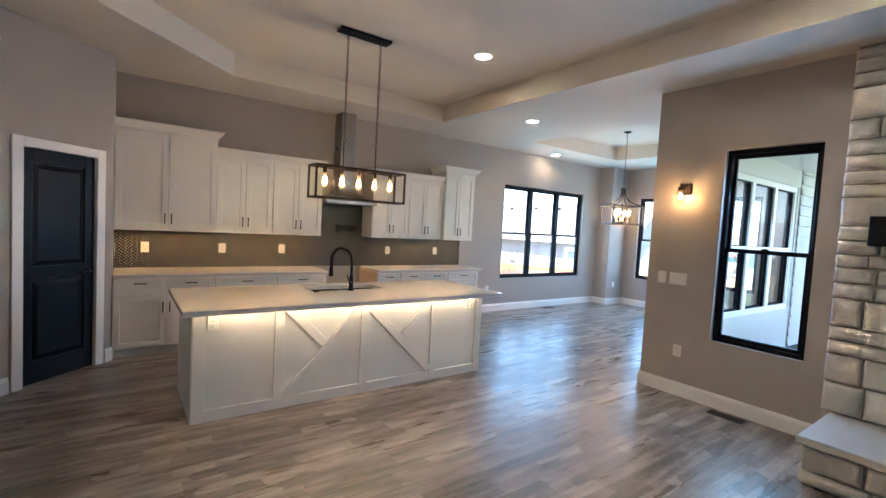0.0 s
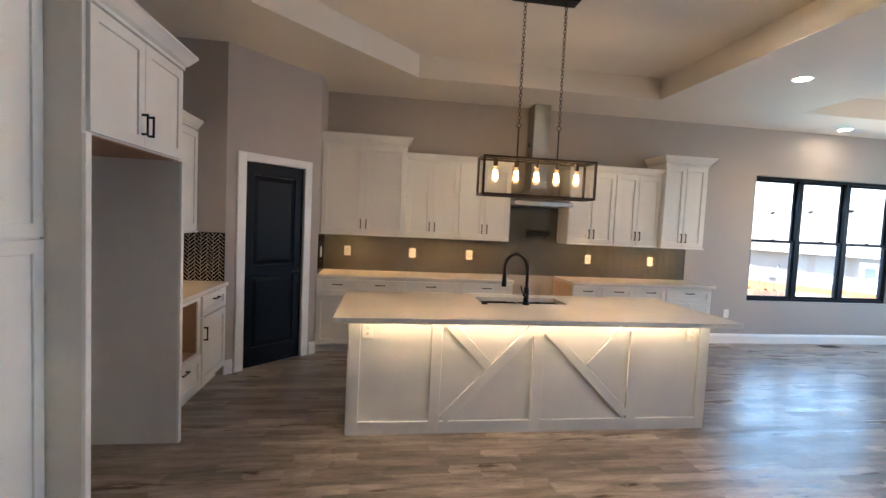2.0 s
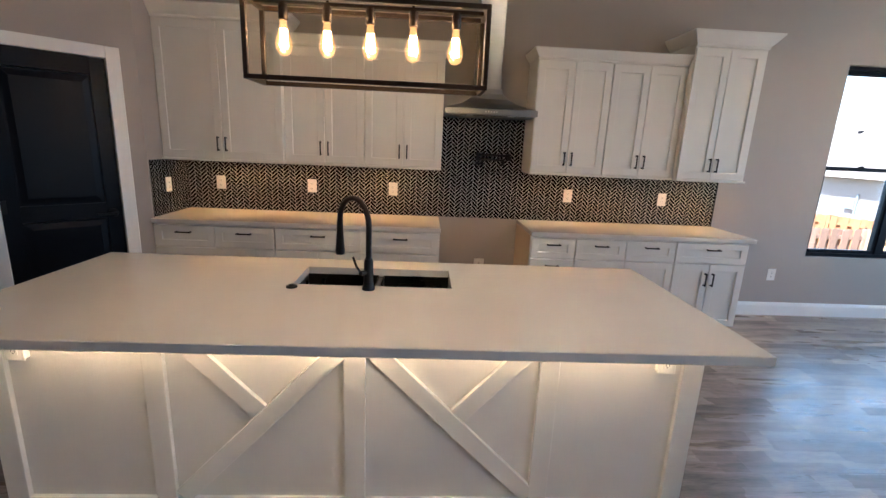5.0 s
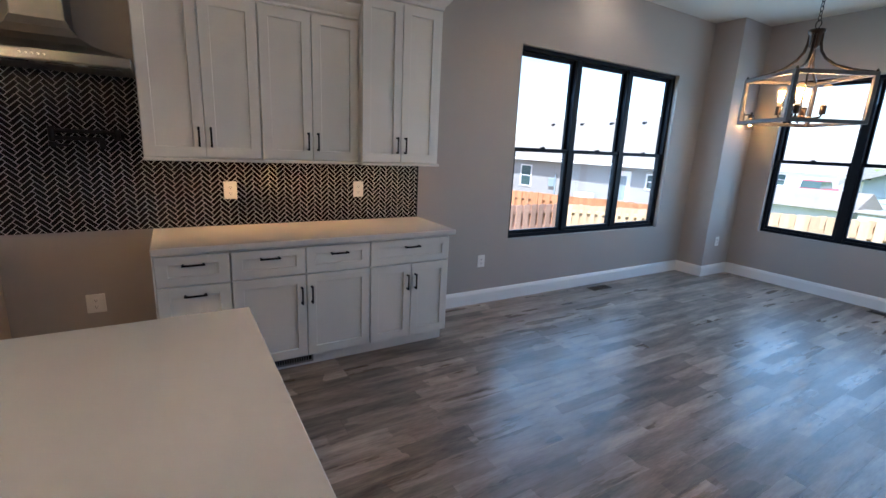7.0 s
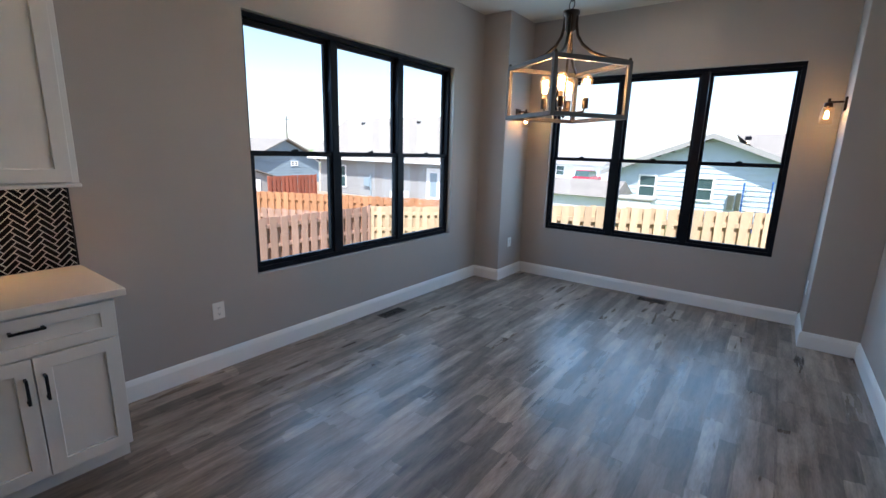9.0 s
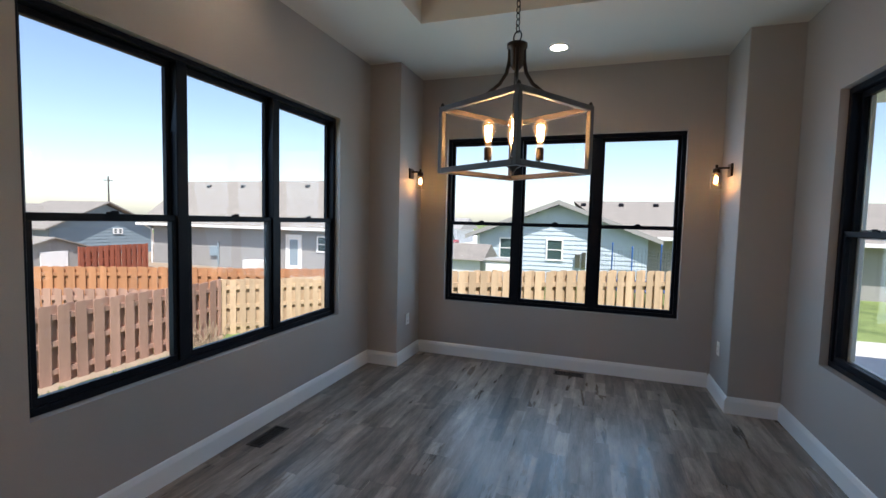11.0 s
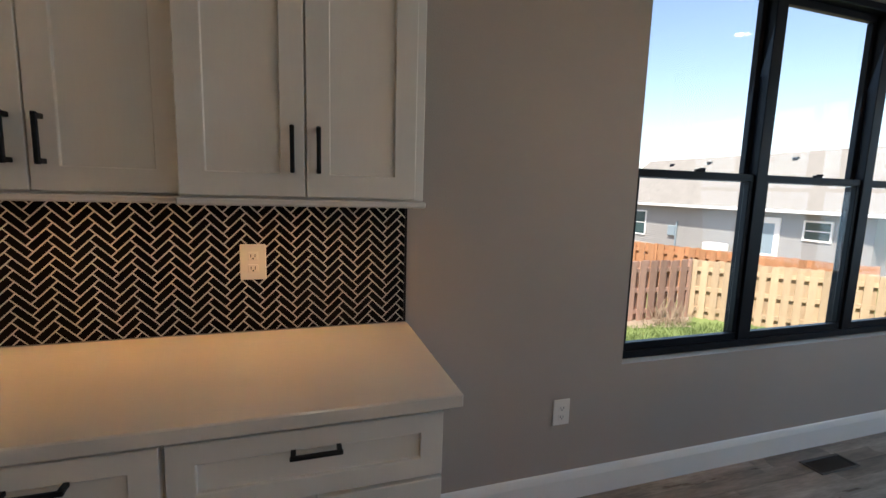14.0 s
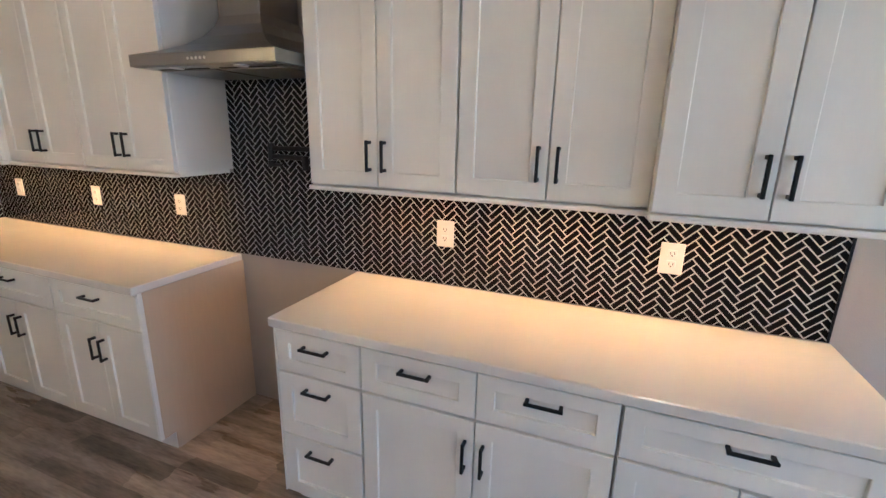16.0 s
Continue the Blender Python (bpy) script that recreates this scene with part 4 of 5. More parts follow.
for x in (pcx - 0.17, pcx + 0.17):
    part("rod", Shape().tube([(x, pcy, pz1 - 0.004), (x, pcy, 2.36)], 0.006, 8), BRONZE, lamp)
    part("chain", chain(Shape().tube([(x + 0.018 * math.cos(a), pcy, 2.378 + 0.018 * math.sin(a)) for a in [2 * math.pi * k / 14 for k in range(14)]], 0.003, 6, True), x, pcy, 2.395, TRAY - 0.03), BRONZE, lamp)
part("canopy", Shape().box(pcx - 0.265, pcx + 0.265, pcy - 0.062, pcy + 0.062, TRAY - 0.028, TRAY, 0.004), BLACK, lamp)

nook = thing("dining_pendant", "square weathered wood lantern pendant with four lit bulbs", "pendant lamp", pose(4.58, -1.885, 0, 0, 0, 57))
a, z0, z1, t = 0.268, 1.795, 2.125, 0.026
for z in (z0, z1 - t):
    for i in range(4):
        part("rail", Shape().at(pose(0, 0, 0, 0, 0, 90 * i)).box(-a + t, a - t, -a, -a + t, z, z + t, 0.002), GREYWOOD, nook)
for i in range(4):
    r = pose(0, 0, 0, 0, 0, 90 * i)
    part("post", Shape().at(r).box(-a, -a + t, -a, -a + t, z0, z1, 0.002), GREYWOOD, nook)
    part("finial", Shape().at(r).lathe([(0.010, 0), (0.010, 0.008), (0.006, 0.016), (0.0, 0.02)], 10, -a + t / 2, -a + t / 2, z1), BRONZE, nook)
    q = a - t / 2
    curve = [(-0.024, -0.024, 2.41), (-0.026, -0.026, 2.34), (-0.034, -0.034, 2.285), (-0.056, -0.056, 2.235), (-0.098, -0.098, 2.187), (-0.165, -0.165, 2.150), (-q, -q, z1 - 0.004)]
    part("arm", Shape().at(r).tube(curve, 0.0095, 8), BRONZE, nook)
    part("lamp_arm", Shape().at(r).tube([(0, 0, 1.845), (-0.05, -0.05, 1.838), (-0.085, -0.085, 1.846), (-0.09, -0.09, 1.875)], 0.0075, 8), BRONZE, nook)
    bulb(nook, r @ pose(-0.09, -0.09, 1.925), NOOKFIL, 1.15)
part("hub", Shape().lathe([(0.0, 2.435), (0.018, 2.43), (0.050, 2.425), (0.050, 2.405), (0.036, 2.395), (0.032, 2.32), (0.014, 2.30), (0.007, 2.30), (0.007, 1.86), (0.038, 1.855), (0.042, 1.835), (0.020, 1.822), (0.009, 1.812), (0.0, 1.80)], 18), BRONZE, nook)
part("loop", Shape().tube([(0.026 * math.cos(b), 0, 2.460 + 0.026 * math.sin(b)) for b in [2 * math.pi * k / 18 for k in range(18)]], 0.0035, 6, True), BRONZE, nook)
part("chain", chain(Shape(), 0, 0, 2.482, TRAY - 0.02), BRONZE, nook)
part("canopy", Shape().lathe([(0.062, TRAY), (0.062, TRAY - 0.012), (0.05, TRAY - 0.022), (0.012, TRAY - 0.028), (0.0, TRAY - 0.03)], 20), BLACK, nook)


def sconce(m, label):
    """A wall lamp on a face towards -y: plate, arm, socket cup and a clear glass jar round a bulb."""
    ob = thing("wall_sconce", label, "wall lamp", m, "sconces")
    part("plate", Shape().box(-0.055, 0.055, -0.018, 0, -0.055, 0.055, 0.004), BRONZE, ob)
    part("arm", Shape().tube([(0, -0.015, 0.02), (0, -0.115, 0.02)], 0.008, 10).lathe([(0.012, 0.028), (0.012, -0.01)], 10, 0, -0.115, 0.02), BRONZE, ob)
    part("cup", Shape().lathe([(0.012, 0.02), (0.030, 0.012), (0.033, -0.022), (0.028, -0.024)], 18, 0, -0.115, 0), BRONZE, ob)
    jar = [(0.034, -0.015), (0.046, -0.032), (0.048, -0.155), (0.045, -0.16), (0.044, -0.155), (0.043, -0.034), (0.032, -0.02)]
    part("shade", Shape().lathe(jar, 22, 0, -0.115, 0), JARGLASS, ob, "clear glass jar shade")
    bulb(ob, pose(0, -0.115, -0.03, 180), SMALLFIL, 0.85)


sconce(pose(6.88, -0.35, 2.055), "bronze wall sconce with a lit bulb in a clear jar")
sconce(pose(6.88, -3.39, 2.055, 0, 0, 180), "bronze wall sconce with a lit bulb in a clear jar")
sconce(pose(2.2, -4.11, 2.12, 0, 0, -90), "bronze wall sconce with a lit bulb on the end wall")

# The last four are added out of view to brighten floor and island front.
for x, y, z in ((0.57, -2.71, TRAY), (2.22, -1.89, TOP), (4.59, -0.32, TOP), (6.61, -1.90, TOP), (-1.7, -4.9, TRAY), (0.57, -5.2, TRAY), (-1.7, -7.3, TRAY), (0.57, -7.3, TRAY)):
    d = thing("downlight", "round white recessed ceiling downlight, switched on; the southern four are added fill", "ceiling light", pose(x, y, z), "downlights")
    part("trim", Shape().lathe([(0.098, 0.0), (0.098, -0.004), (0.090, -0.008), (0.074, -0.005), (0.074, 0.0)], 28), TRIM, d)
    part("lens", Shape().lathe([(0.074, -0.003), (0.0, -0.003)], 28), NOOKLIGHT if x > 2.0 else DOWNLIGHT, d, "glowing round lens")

# ---- fireplace ----
FX = 2.08
fire = thing("fireplace", "white ledge stone fireplace with a dark mantel and raised hearth", "fireplace")
part("core", Shape().box(FX, 2.2, -7.6, -5.37, 0.0, TOP), MORTAR, fire, "grey mortar joints")
part("hearth_core", Shape().box(1.34, FX, -7.6, -5.46, 0.0, 0.27), MORTAR, fire)
part("hearth_slab", Shape().box(1.28, FX, -7.6, -5.42, 0.27, 0.325, 0.008), HEARTH, fire, "pale stone hearth slab")
part("mantel", Shape().box(1.84, FX + 0.01, -7.3, -5.57, 1.64, 1.85, 0.006), BLACK, fire, "dark painted mantel beam")
rnd = random.Random(5)


def stone(m, w, h, d):
    """A tumbled block: a broad uneven face with softly rounded edges."""
    e = min(0.028, w * 0.2, h * 0.28)
    xs_, zs_ = [0, e * 0.3, e, w * 0.35, w * 0.65, w - e, w - e * 0.3, w], [0, e * 0.3, e, h * 0.5, h - e, h - e * 0.3, h]
    lift = (0.25, 0.72, 1.0)
    nx, nz, v, f = len(xs_) - 1, len(zs_) - 1, [], []
    tilt, lean, bow = rnd.uniform(-0.008, 0.008), rnd.uniform(-0.006, 0.006), rnd.uniform(-0.006, 0.006)
    for j, z in enumerate(zs_):
        for i, x in enumerate(xs_):
            rim_x, rim_z = lift[min(2, i, nx - i)], lift[min(2, j, nz - j)]
            out = d * min(rim_x, rim_z) * (0.75 + 0.25 * max(rim_x, rim_z)) + (x / w - 0.5) * tilt + (z / h - 0.5) * lean + rnd.uniform(-0.0025, 0.0025)
            v.append((x + bow * (z / h - 0.5) + rnd.uniform(-0.003, 0.003), -max(0.006, out), z + rnd.uniform(-0.003, 0.003)))
    k = len(v)
    for j in range(nz):
        for i in range(nx):
            q = j * (nx + 1) + i
            f.append((q, q + 1, q + nx + 2, q + nx + 1))
    rim = list(range(nx + 1)) + [(nx + 1) * j + nx for j in range(1, nz + 1)] + [(nx + 1) * nz + i for i in range(nx - 1, -1, -1)] + [(nx + 1) * j for j in range(nz - 1, 0, -1)]
    v += [(v[i][0], 0.004, v[i][2]) for i in rim]
    for i in range(len(rim)):
        o = (i + 1) % len(rim)
        f.append((rim[i], k + i, k + o, rim[o]))
    part("stone", Shape().at(m).put(v, f, True), STONE, fire)


def courses(x, y_start, length, z0, z1):
    z = z0
    while z < z1 - 0.05:
        h = min(rnd.choice((0.10, 0.15, 0.18, 0.22, 0.24)), z1 - z)
        y = 0.0
        while y < length:
            w = min(rnd.uniform(0.18, 0.46), length - y)
            if w < 0.1:
                break
            if rnd.random() < 0.25 and h > 0.15:
                stone(pose(x, y_start - y, z, 0, 0, -90), w - 0.012, h / 2 - 0.012, rnd.uniform(0.03, 0.055))
                stone(pose(x, y_start - y, z + h / 2, 0, 0, -90), w - 0.012, h / 2 - 0.012, rnd.uniform(0.03, 0.055))
            else:
                stone(pose(x, y_start - y, z, 0, 0, -90), w - 0.012, h - 0.012, rnd.uniform(0.03, 0.06))
            y += w
        z += h


courses(FX, -5.36, 1.3, 0.33, TOP - 0.01)
courses(1.34, -5.45, 1.3, 0.0, 0.265)
# the hearth's short end
for zz, hh in ((0.0, 0.12), (0.125, 0.14)):
    for xx in (0.0, 0.38):
        stone(pose(1.34 + xx + 0.36, -5.46, zz, 0, 0, 180), 0.35, hh - 0.012, 0.035)

# ---- outdoors ----
G = -1.4


def ground_level(x, y):
    """The lawn lies level to the north and climbs a little towards the south-east."""
    t = min(1.0, max(0.0, (3.0 - y) / 4.0)) if x > 7 else 0.0
    return G + 0.25 * t * t * (3 - 2 * t)


xs = [-600, -60, -10, 0, 6, 7, 8] + [9 + i for i in range(12)] + [30, 60, 600]
ys = [-600, -60, -20] + [-10 + i for i in range(24)] + [20, 40, 120, 600]
v = [(x, y, ground_level(x, y)) for y in ys for x in xs]
k = len(xs)
solid("ground", Shape().put(v, [(j * k + i, j * k + i + 1, (j + 1) * k + i + 1, (j + 1) * k + i) for j in range(len(ys) - 1) for i in range(k - 1)], True), GRASS, "sunlit green lawn running out to the horizon", "ground", "structure")
solid("dirt_strip", Shape().put([(4.0, 6.0, G + 0.012), (6.2, 5.85, G + 0.012), (7.6, 6.02, G + 0.012), (9.0, 5.8, G + 0.012), (10.2, 5.6, G + 0.012), (10.9, 6.35, G + 0.012), (4.0, 6.35, G + 0.012)], [(0, 1, 2, 3, 4, 5, 6)]), DIRT, "bare sandy strip along the brown fence", "ground", "structure")
solid("yard", Shape().put([(12, 7.5, G + 0.01), (60, 7.5, G + 0.01), (60, 60, G + 0.01), (-30, 60, G + 0.01), (-30, 16, G + 0.01), (9, 15, G + 0.01)], [(0, 1, 2, 3, 4, 5)]), DIRT, "dry bare yards between the far houses", "ground", "structure")

rnd = random.Random(11)
PICKET = {}


def picket_mesh(mat, h, w):
    key = (mat.name, h, w)
    if key not in PICKET:
        e = 0.02
        PICKET[key] = Shape().prism([(-w / 2, 0), (w / 2, 0), (w / 2, h - e), (w / 2 - e, h), (-w / 2 + e, h), (-w / 2, h - e)], -0.009, 0.009).mesh("picket", mat)
    return PICKET[key]


def fence(points, mat, label, h=1.57, pitch=0.215, z=G):
    """A shadow-box fence: posts, three rails, and dog-eared pickets on both sides in turn."""
    f = thing("wooden_fence", label, "fence", group="garden fences")
    for (ax, ay), (bx, by) in zip(points, points[1:]):
        n = math.hypot(bx - ax, by - ay)
        m = pose(ax, ay, z, 0, 0, math.degrees(math.atan2(by - ay, bx - ax)))
        for rz in (0.25, 0.80, 1.33):
            part("rail", Shape().at(m).box(0, n, -0.026, 0.026, rz * h / 1.57 - 0.045, rz * h / 1.57 + 0.045), mat, f)
        k = max(1, round(n / 2.4))
        for i in range(k + 1):
            part("post", Shape().at(m @ pose(i * n / k, 0, 0)).box(-0.045, 0.045, -0.028, 0.028, 0, h + 0.02, 0.004), mat, f)
        k = int(n / pitch)
        for i in range(k):
            for side, off in ((-1, 0.25), (1, 0.75)):
                p = part("picket", picket_mesh(mat, h, round(pitch * 0.64, 3)), mat, f)
                p.matrix_local = m @ pose((i + off) * n / k + rnd.uniform(-0.008, 0.008), side * 0.036, rnd.uniform(-0.012, 0.012), 0, rnd.uniform(-0.5, 0.5), 0)
    return f


fence([(4.2, 6.35), (10.75, 6.3)], BROWN_FENCE, "brown stained shadow-box garden fence", 1.37, 0.275)
fence([(9.5, 6.5), (8.2, 9.6)], BROWN_FENCE, "brown stained side fence behind the front one", 1.3)
fence([(10.85, 6.35), (14.6, 2.6)], CEDAR_FENCE, "fresh pale cedar shadow-box fence in the sun", 1.37)
fence([(9.55, 1.7), (14.6, -7.0)], CEDAR_FENCE, "fresh pale cedar fence before the gabled house", 1.75, 0.22, -1.15)
fence([(8.6, 15.6), (11.3, 11.2), (14.4, 4.7)], ORANGE_FENCE, "orange cedar fence of the next garden", 1.38, 0.27)
fence([(16.3, 20.2), (19.9, 20.6)], RED_FENCE, "red stained fence far behind the gardens", 1.32, 0.3)
solid("fence_post", Shape().lathe([(0.03, 0), (0.03, 1.4), (0.0, 1.43)], 10, 10.8, 6.33, G), BLACK, "black steel corner post between the two fences", "post")


def lap_siding(shape, m, w, z0, z1, rake=None, pitch=0.16):
    """Lapped boards on a wall that faces -y; rake gives the top at each x share under a gable."""
    z = z0
    while z < z1:
        t = min(z + pitch, z1)
        a, b = 0.0, w
        if rake:
            a, b = rake(z)
        if b - a > 0.1:
            shape.at(m).put([(a, -0.004, t), (b, -0.004, t), (b, -0.034, z), (a, -0.034, z), (a, 0.0, z), (b, 0.0, z)], [(0, 1, 2, 3), (3, 2, 5, 4)])
        z = t
    return shape


def far_window(parent, m, w, h, trim=TRIM):
    win = part("window", Shape().at(m).box(-0.07, 0.0, -0.06, 0.0, -0.07, h + 0.07).box(w, w + 0.07, -0.06, 0, -0.07, h + 0.07).box(0, w, -0.06, 0, h, h + 0.07).box(0, w, -0.06, 0, -0.07, 0).box(0, w, -0.045, 0, h / 2 - 0.02, h / 2 + 0.02), trim, parent, "white trimmed window")
    part("pane", Shape().at(m).box(0, w, -0.02, -0.01, 0, h), FAR_GLASS, win)


# long grey house to the north-east, its eaves side towards the gardens
h1 = thing("neighbour_house", "long grey single-storey house with a pale gabled roof", "house", group="neighbour houses")
HX, HY, HL = 22.0, 22.75, 13.9
hm = pose(HX, HY, 0, 0, 0, -90)
part("wall", lap_siding(Shape().at(hm).prism([(0, G), (HL, G), (HL, 1.0), (0, 1.0)], 0, 6), hm, HL, G, 0.95, None, 0.11), SIDING, h1)
e, ry, rz = 0.5, 3.0, 3.62
for y0, y1 in ((-e, ry), (2 * ry + e, ry)):
    v = [(-0.75, y0, 0.93), (HL + 0.6, y0, 0.93), (HL + 0.6, y1, rz), (-0.75, y1, rz)]
    v += [(x, y, z + 0.09) for x, y, z in v]
    part("roof", Shape().at(hm).put(v, [(0, 1, 2, 3), (7, 6, 5, 4), (0, 4, 5, 1), (1, 5, 6, 2), (2, 6, 7, 3), (3, 7, 4, 0)]), SHINGLE, h1, "pale tan shingle roof slope")
part("gable", Shape().at(hm @ pose(0, 0, 0, 0, 0, 90)).prism([(0, 0.98), (2 * ry, 0.98), (ry, rz - 0.05)], -HL, 0), SIDING, h1)
part("gutter", Shape().at(hm).box(-0.75, HL + 0.6, -e - 0.09, -e, 0.86, 0.99, 0.01), TRIM, h1, "white gutter along the eaves")
part("downpipe", Shape().at(hm).tube([(-0.1, -e, 0.87), (-0.1, -0.06, 0.6), (-0.1, -0.06, G)], 0.045, 6), TRIM, h1, "white downpipe")
for y, z0, w, h in ((21.15, -0.88, 1.0, 1.33), (11.2, -0.18, 0.95, 0.7)):
    far_window(h1, hm @ pose(HY - y, -0.02, z0), w, h)
part("door", Shape().at(hm).box(HY - 13.2, HY - 13.08, -0.07, 0, G + 0.15, 0.62).box(HY - 12.32, HY - 12.2, -0.07, 0, G + 0.15, 0.62).box(HY - 13.08, HY - 12.32, -0.07, 0, 0.5, 0.62).box(HY - 13.08, HY - 12.32, -0.04, 0, G + 0.15, 0.5), TRIM, h1, "white back door")
part("door_pane", Shape().at(hm).box(HY - 12.95, HY - 12.45, -0.05, -0.035, G + 0.4, 0.35), BLUE_SIDING, h1, "grey glazed door light")
part("meter", Shape().at(hm).box(HY - 18.3, HY - 17.8, -0.16, 0, -0.75, -0.2, 0.02).tube([(HY - 17.75, -0.08, -1.3), (HY - 17.75, -0.08, 0.05)], 0.05, 6), BLUE_SIDING, h1, "blue-grey meter box with its pipe")
part("heat_pump", Shape().at(hm).box(HY - 15.2, HY - 14.3, -1.0, -0.3, G, -0.78, 0.03), PLATE, h1, "pale outdoor unit")
for y in (21.2, 18.5, 16.1, 13.8):
    part("roof_vent", Shape().at(hm).box(HY - y, HY - y + 0.26, ry - 0.6, ry - 0.36, 3.16, 3.42, 0.03), FRAME, h1)

# blue-grey house further back, a gable before a long roof
h0 = thing("neighbour_house", "blue-grey gabled house far behind the fences", "house", group="neighbour houses")
part("wall", lap_siding(Shape().prism([(20.7, G), (27.5, G), (27.5, 0.5), (24.1, 2.1), (20.7, 0.5)], 30, 36), pose(20.7, 30.0, 0), 6.8, G, 0.5, None, 0.22), BLUE_SIDING, h0)
for x1 in (20.2, 28.0):
    v = [(24.1, 29.5, 2.2), (x1, 29.5, 0.36), (x1, 36, 0.36), (24.1, 36, 2.2)]
    v += [(x, y, z + 0.1) for x, y, z in v]
    part("roof", Shape().put(v, [(0, 1, 2, 3), (7, 6, 5, 4), (0, 4, 5, 1), (1, 5, 6, 2), (2, 6, 7, 3), (3, 7, 4, 0)]), SHINGLE, h0, "grey shingle gable roof")
part("long_wall", Shape().box(6.0, 20.7, 32.0, 38, G, 0.5), BLUE_SIDING, h0)
part("long_roof", Shape().put([(5.5, 31.4, 0.4), (23.0, 31.4, 0.4), (23.0, 35, 2.05), (5.5, 35, 2.05), (5.5, 38.6, 0.4), (23.0, 38.6, 0.4)], [(0, 1, 2, 3), (3, 2, 5, 4), (0, 3, 4), (1, 5, 2), (0, 4, 5, 1)]), SHINGLE, h0, "grey shingle roof")
for x in (24.65, 24.98):
    far_window(h0, pose(x, 29.98, 0.1), 0.2, 0.26)
shed = thing("garden_shed", "small pale grey shed with a white door", "shed")
part("wall", Shape().prism([(15.5, G), (18.3, G), (18.3, -0.26), (16.9, 0.18), (15.5, -0.26)], 23, 26), SIDING, shed)
for x1 in (15.3, 18.5):
    v = [(16.9, 22.8, 0.2), (x1, 22.8, -0.31), (x1, 26.2, -0.31), (16.9, 26.2, 0.2)]
    v += [(x, y, z + 0.07) for x, y, z in v]
    part("roof", Shape().put(v, [(0, 1, 2, 3), (7, 6, 5, 4), (0, 4, 5, 1), (1, 5, 6, 2), (2, 6, 7, 3), (3, 7, 4, 0)]), SHINGLE, shed)
part("door", Shape().box(16.3, 17.5, 22.95, 23.0, G, -0.45, 0.01), TRIM, shed)

# gabled house to the east with a lower wing
h2 = thing("gabled_house", "pale blue-grey lap-sided gabled house with a tan roofed wing", "house", group="neighbour houses")
GX, GC, GP, GE, HW = 23.0, -0.74, 2.45, 1.03, 3.7


def under_gable(z):
    if z <= GE - 0.1:
        return (0.0, 2 * HW)
    k = HW * (GP - 0.12 - z) / (GP - GE)
    return (HW - max(0, k), HW + max(0, k))


gm = pose(GX, GC + HW, 0, 0, 0, -90)
part("wall", Shape().at(gm).prism([(0, G), (2 * HW, G), (2 * HW, GE - 0.1), (HW, GP - 0.08), (0, GE - 0.1)], 0, 6), GABLE_SIDING, h2)
part("siding", lap_siding(Shape(), gm, 2 * HW, G, GP - 0.2, under_gable, 0.2), GABLE_SIDING, h2, "pale blue-grey lapped siding boards")
sl, o = (GP - GE) / HW, 0.52
for side in (-1, 1):
    y0, y1 = GC, GC + side * (HW + o)
    za, zb = GP, GP - sl * (HW + o)
    v = [(GX - o, y0, za), (GX - o, y1, zb), (GX + 7, y1, zb), (GX + 7, y0, za)]
    v += [(x, y, z + 0.1) for x, y, z in v]
    part("roof", Shape().put(v, [(0, 1, 2, 3), (7, 6, 5, 4), (0, 4, 5, 1), (1, 5, 6, 2), (2, 6, 7, 3), (3, 7, 4, 0)]), SHINGLE, h2, "tan shingle roof slope")
    v = [(GX - o - 0.03, y0, za - 0.08), (GX - o - 0.03, y1, zb - 0.08), (GX - o - 0.03, y1, zb + 0.12), (GX - o - 0.03, y0, za + 0.12)]
    v += [(x + 0.03, y, z) for x, y, z in v]
    part("rake_board", Shape().put(v, [(0, 1, 2, 3), (7, 6, 5, 4), (0, 4, 5, 1), (1, 5, 6, 2), (2, 6, 7, 3), (3, 7, 4, 0)]), SIDING, h2)
for y in (1.88, -0.28):
    far_window(h2, gm @ pose(GC + HW - y, -0.02, -0.08), 0.62, 0.85)
part("meter", Shape().box(GX - 0.2, GX, -1.72, -1.5, -0.4, 0.2, 0.02).box(GX - 0.14, GX, -1.95, -1.78, -0.45, 0.3, 0.02), STEEL, h2, "grey electric meter boxes")
part("corner_board", Shape().box(GX - 0.05, GX + 0.05, GC + HW - 0.06, GC + HW + 0.05, G, GE - 0.1), TRIM, h2)
part("wing_wall", Shape().box(GX + 0.7, GX + 8, -24, GC - HW + 0.3, G, 1.1), SIDING, h2)
part("wing_roof", Shape().put([(GX, -24.4, 1.05), (GX, GC - 2.6, 1.05), (GX + 4, GC - 0.4, 2.74), (GX + 4, -24.4, 2.74), (GX + 8, -24.4, 1.05), (GX + 8, GC - 1.0, 1.05)], [(0, 1, 2, 3), (3, 2, 5, 4)]), SHINGLE, h2, "tan shingle roof of the wing")
part("gutter", Shape().box(GX - 0.1, GX, -24.4, GC - HW - 0.35, 0.93, 1.07), TRIM, h2)
for y in (-1.55, -3.35, -4.93, -6.6, -8.6):
    part("roof_vent", Shape().box(GX + 3.3, GX + 3.52, y - 0.24, y, 2.42, 2.61, 0.03), FRAME, h2)
low = thing("garden_shed", "low white shed with a tan roof beside the gabled house", "shed")
part("wall", Shape().box(17.4, 19.4, 1.45, 4.4, -1.2, 0.2, 0.02), WHITE_SIDING, low)
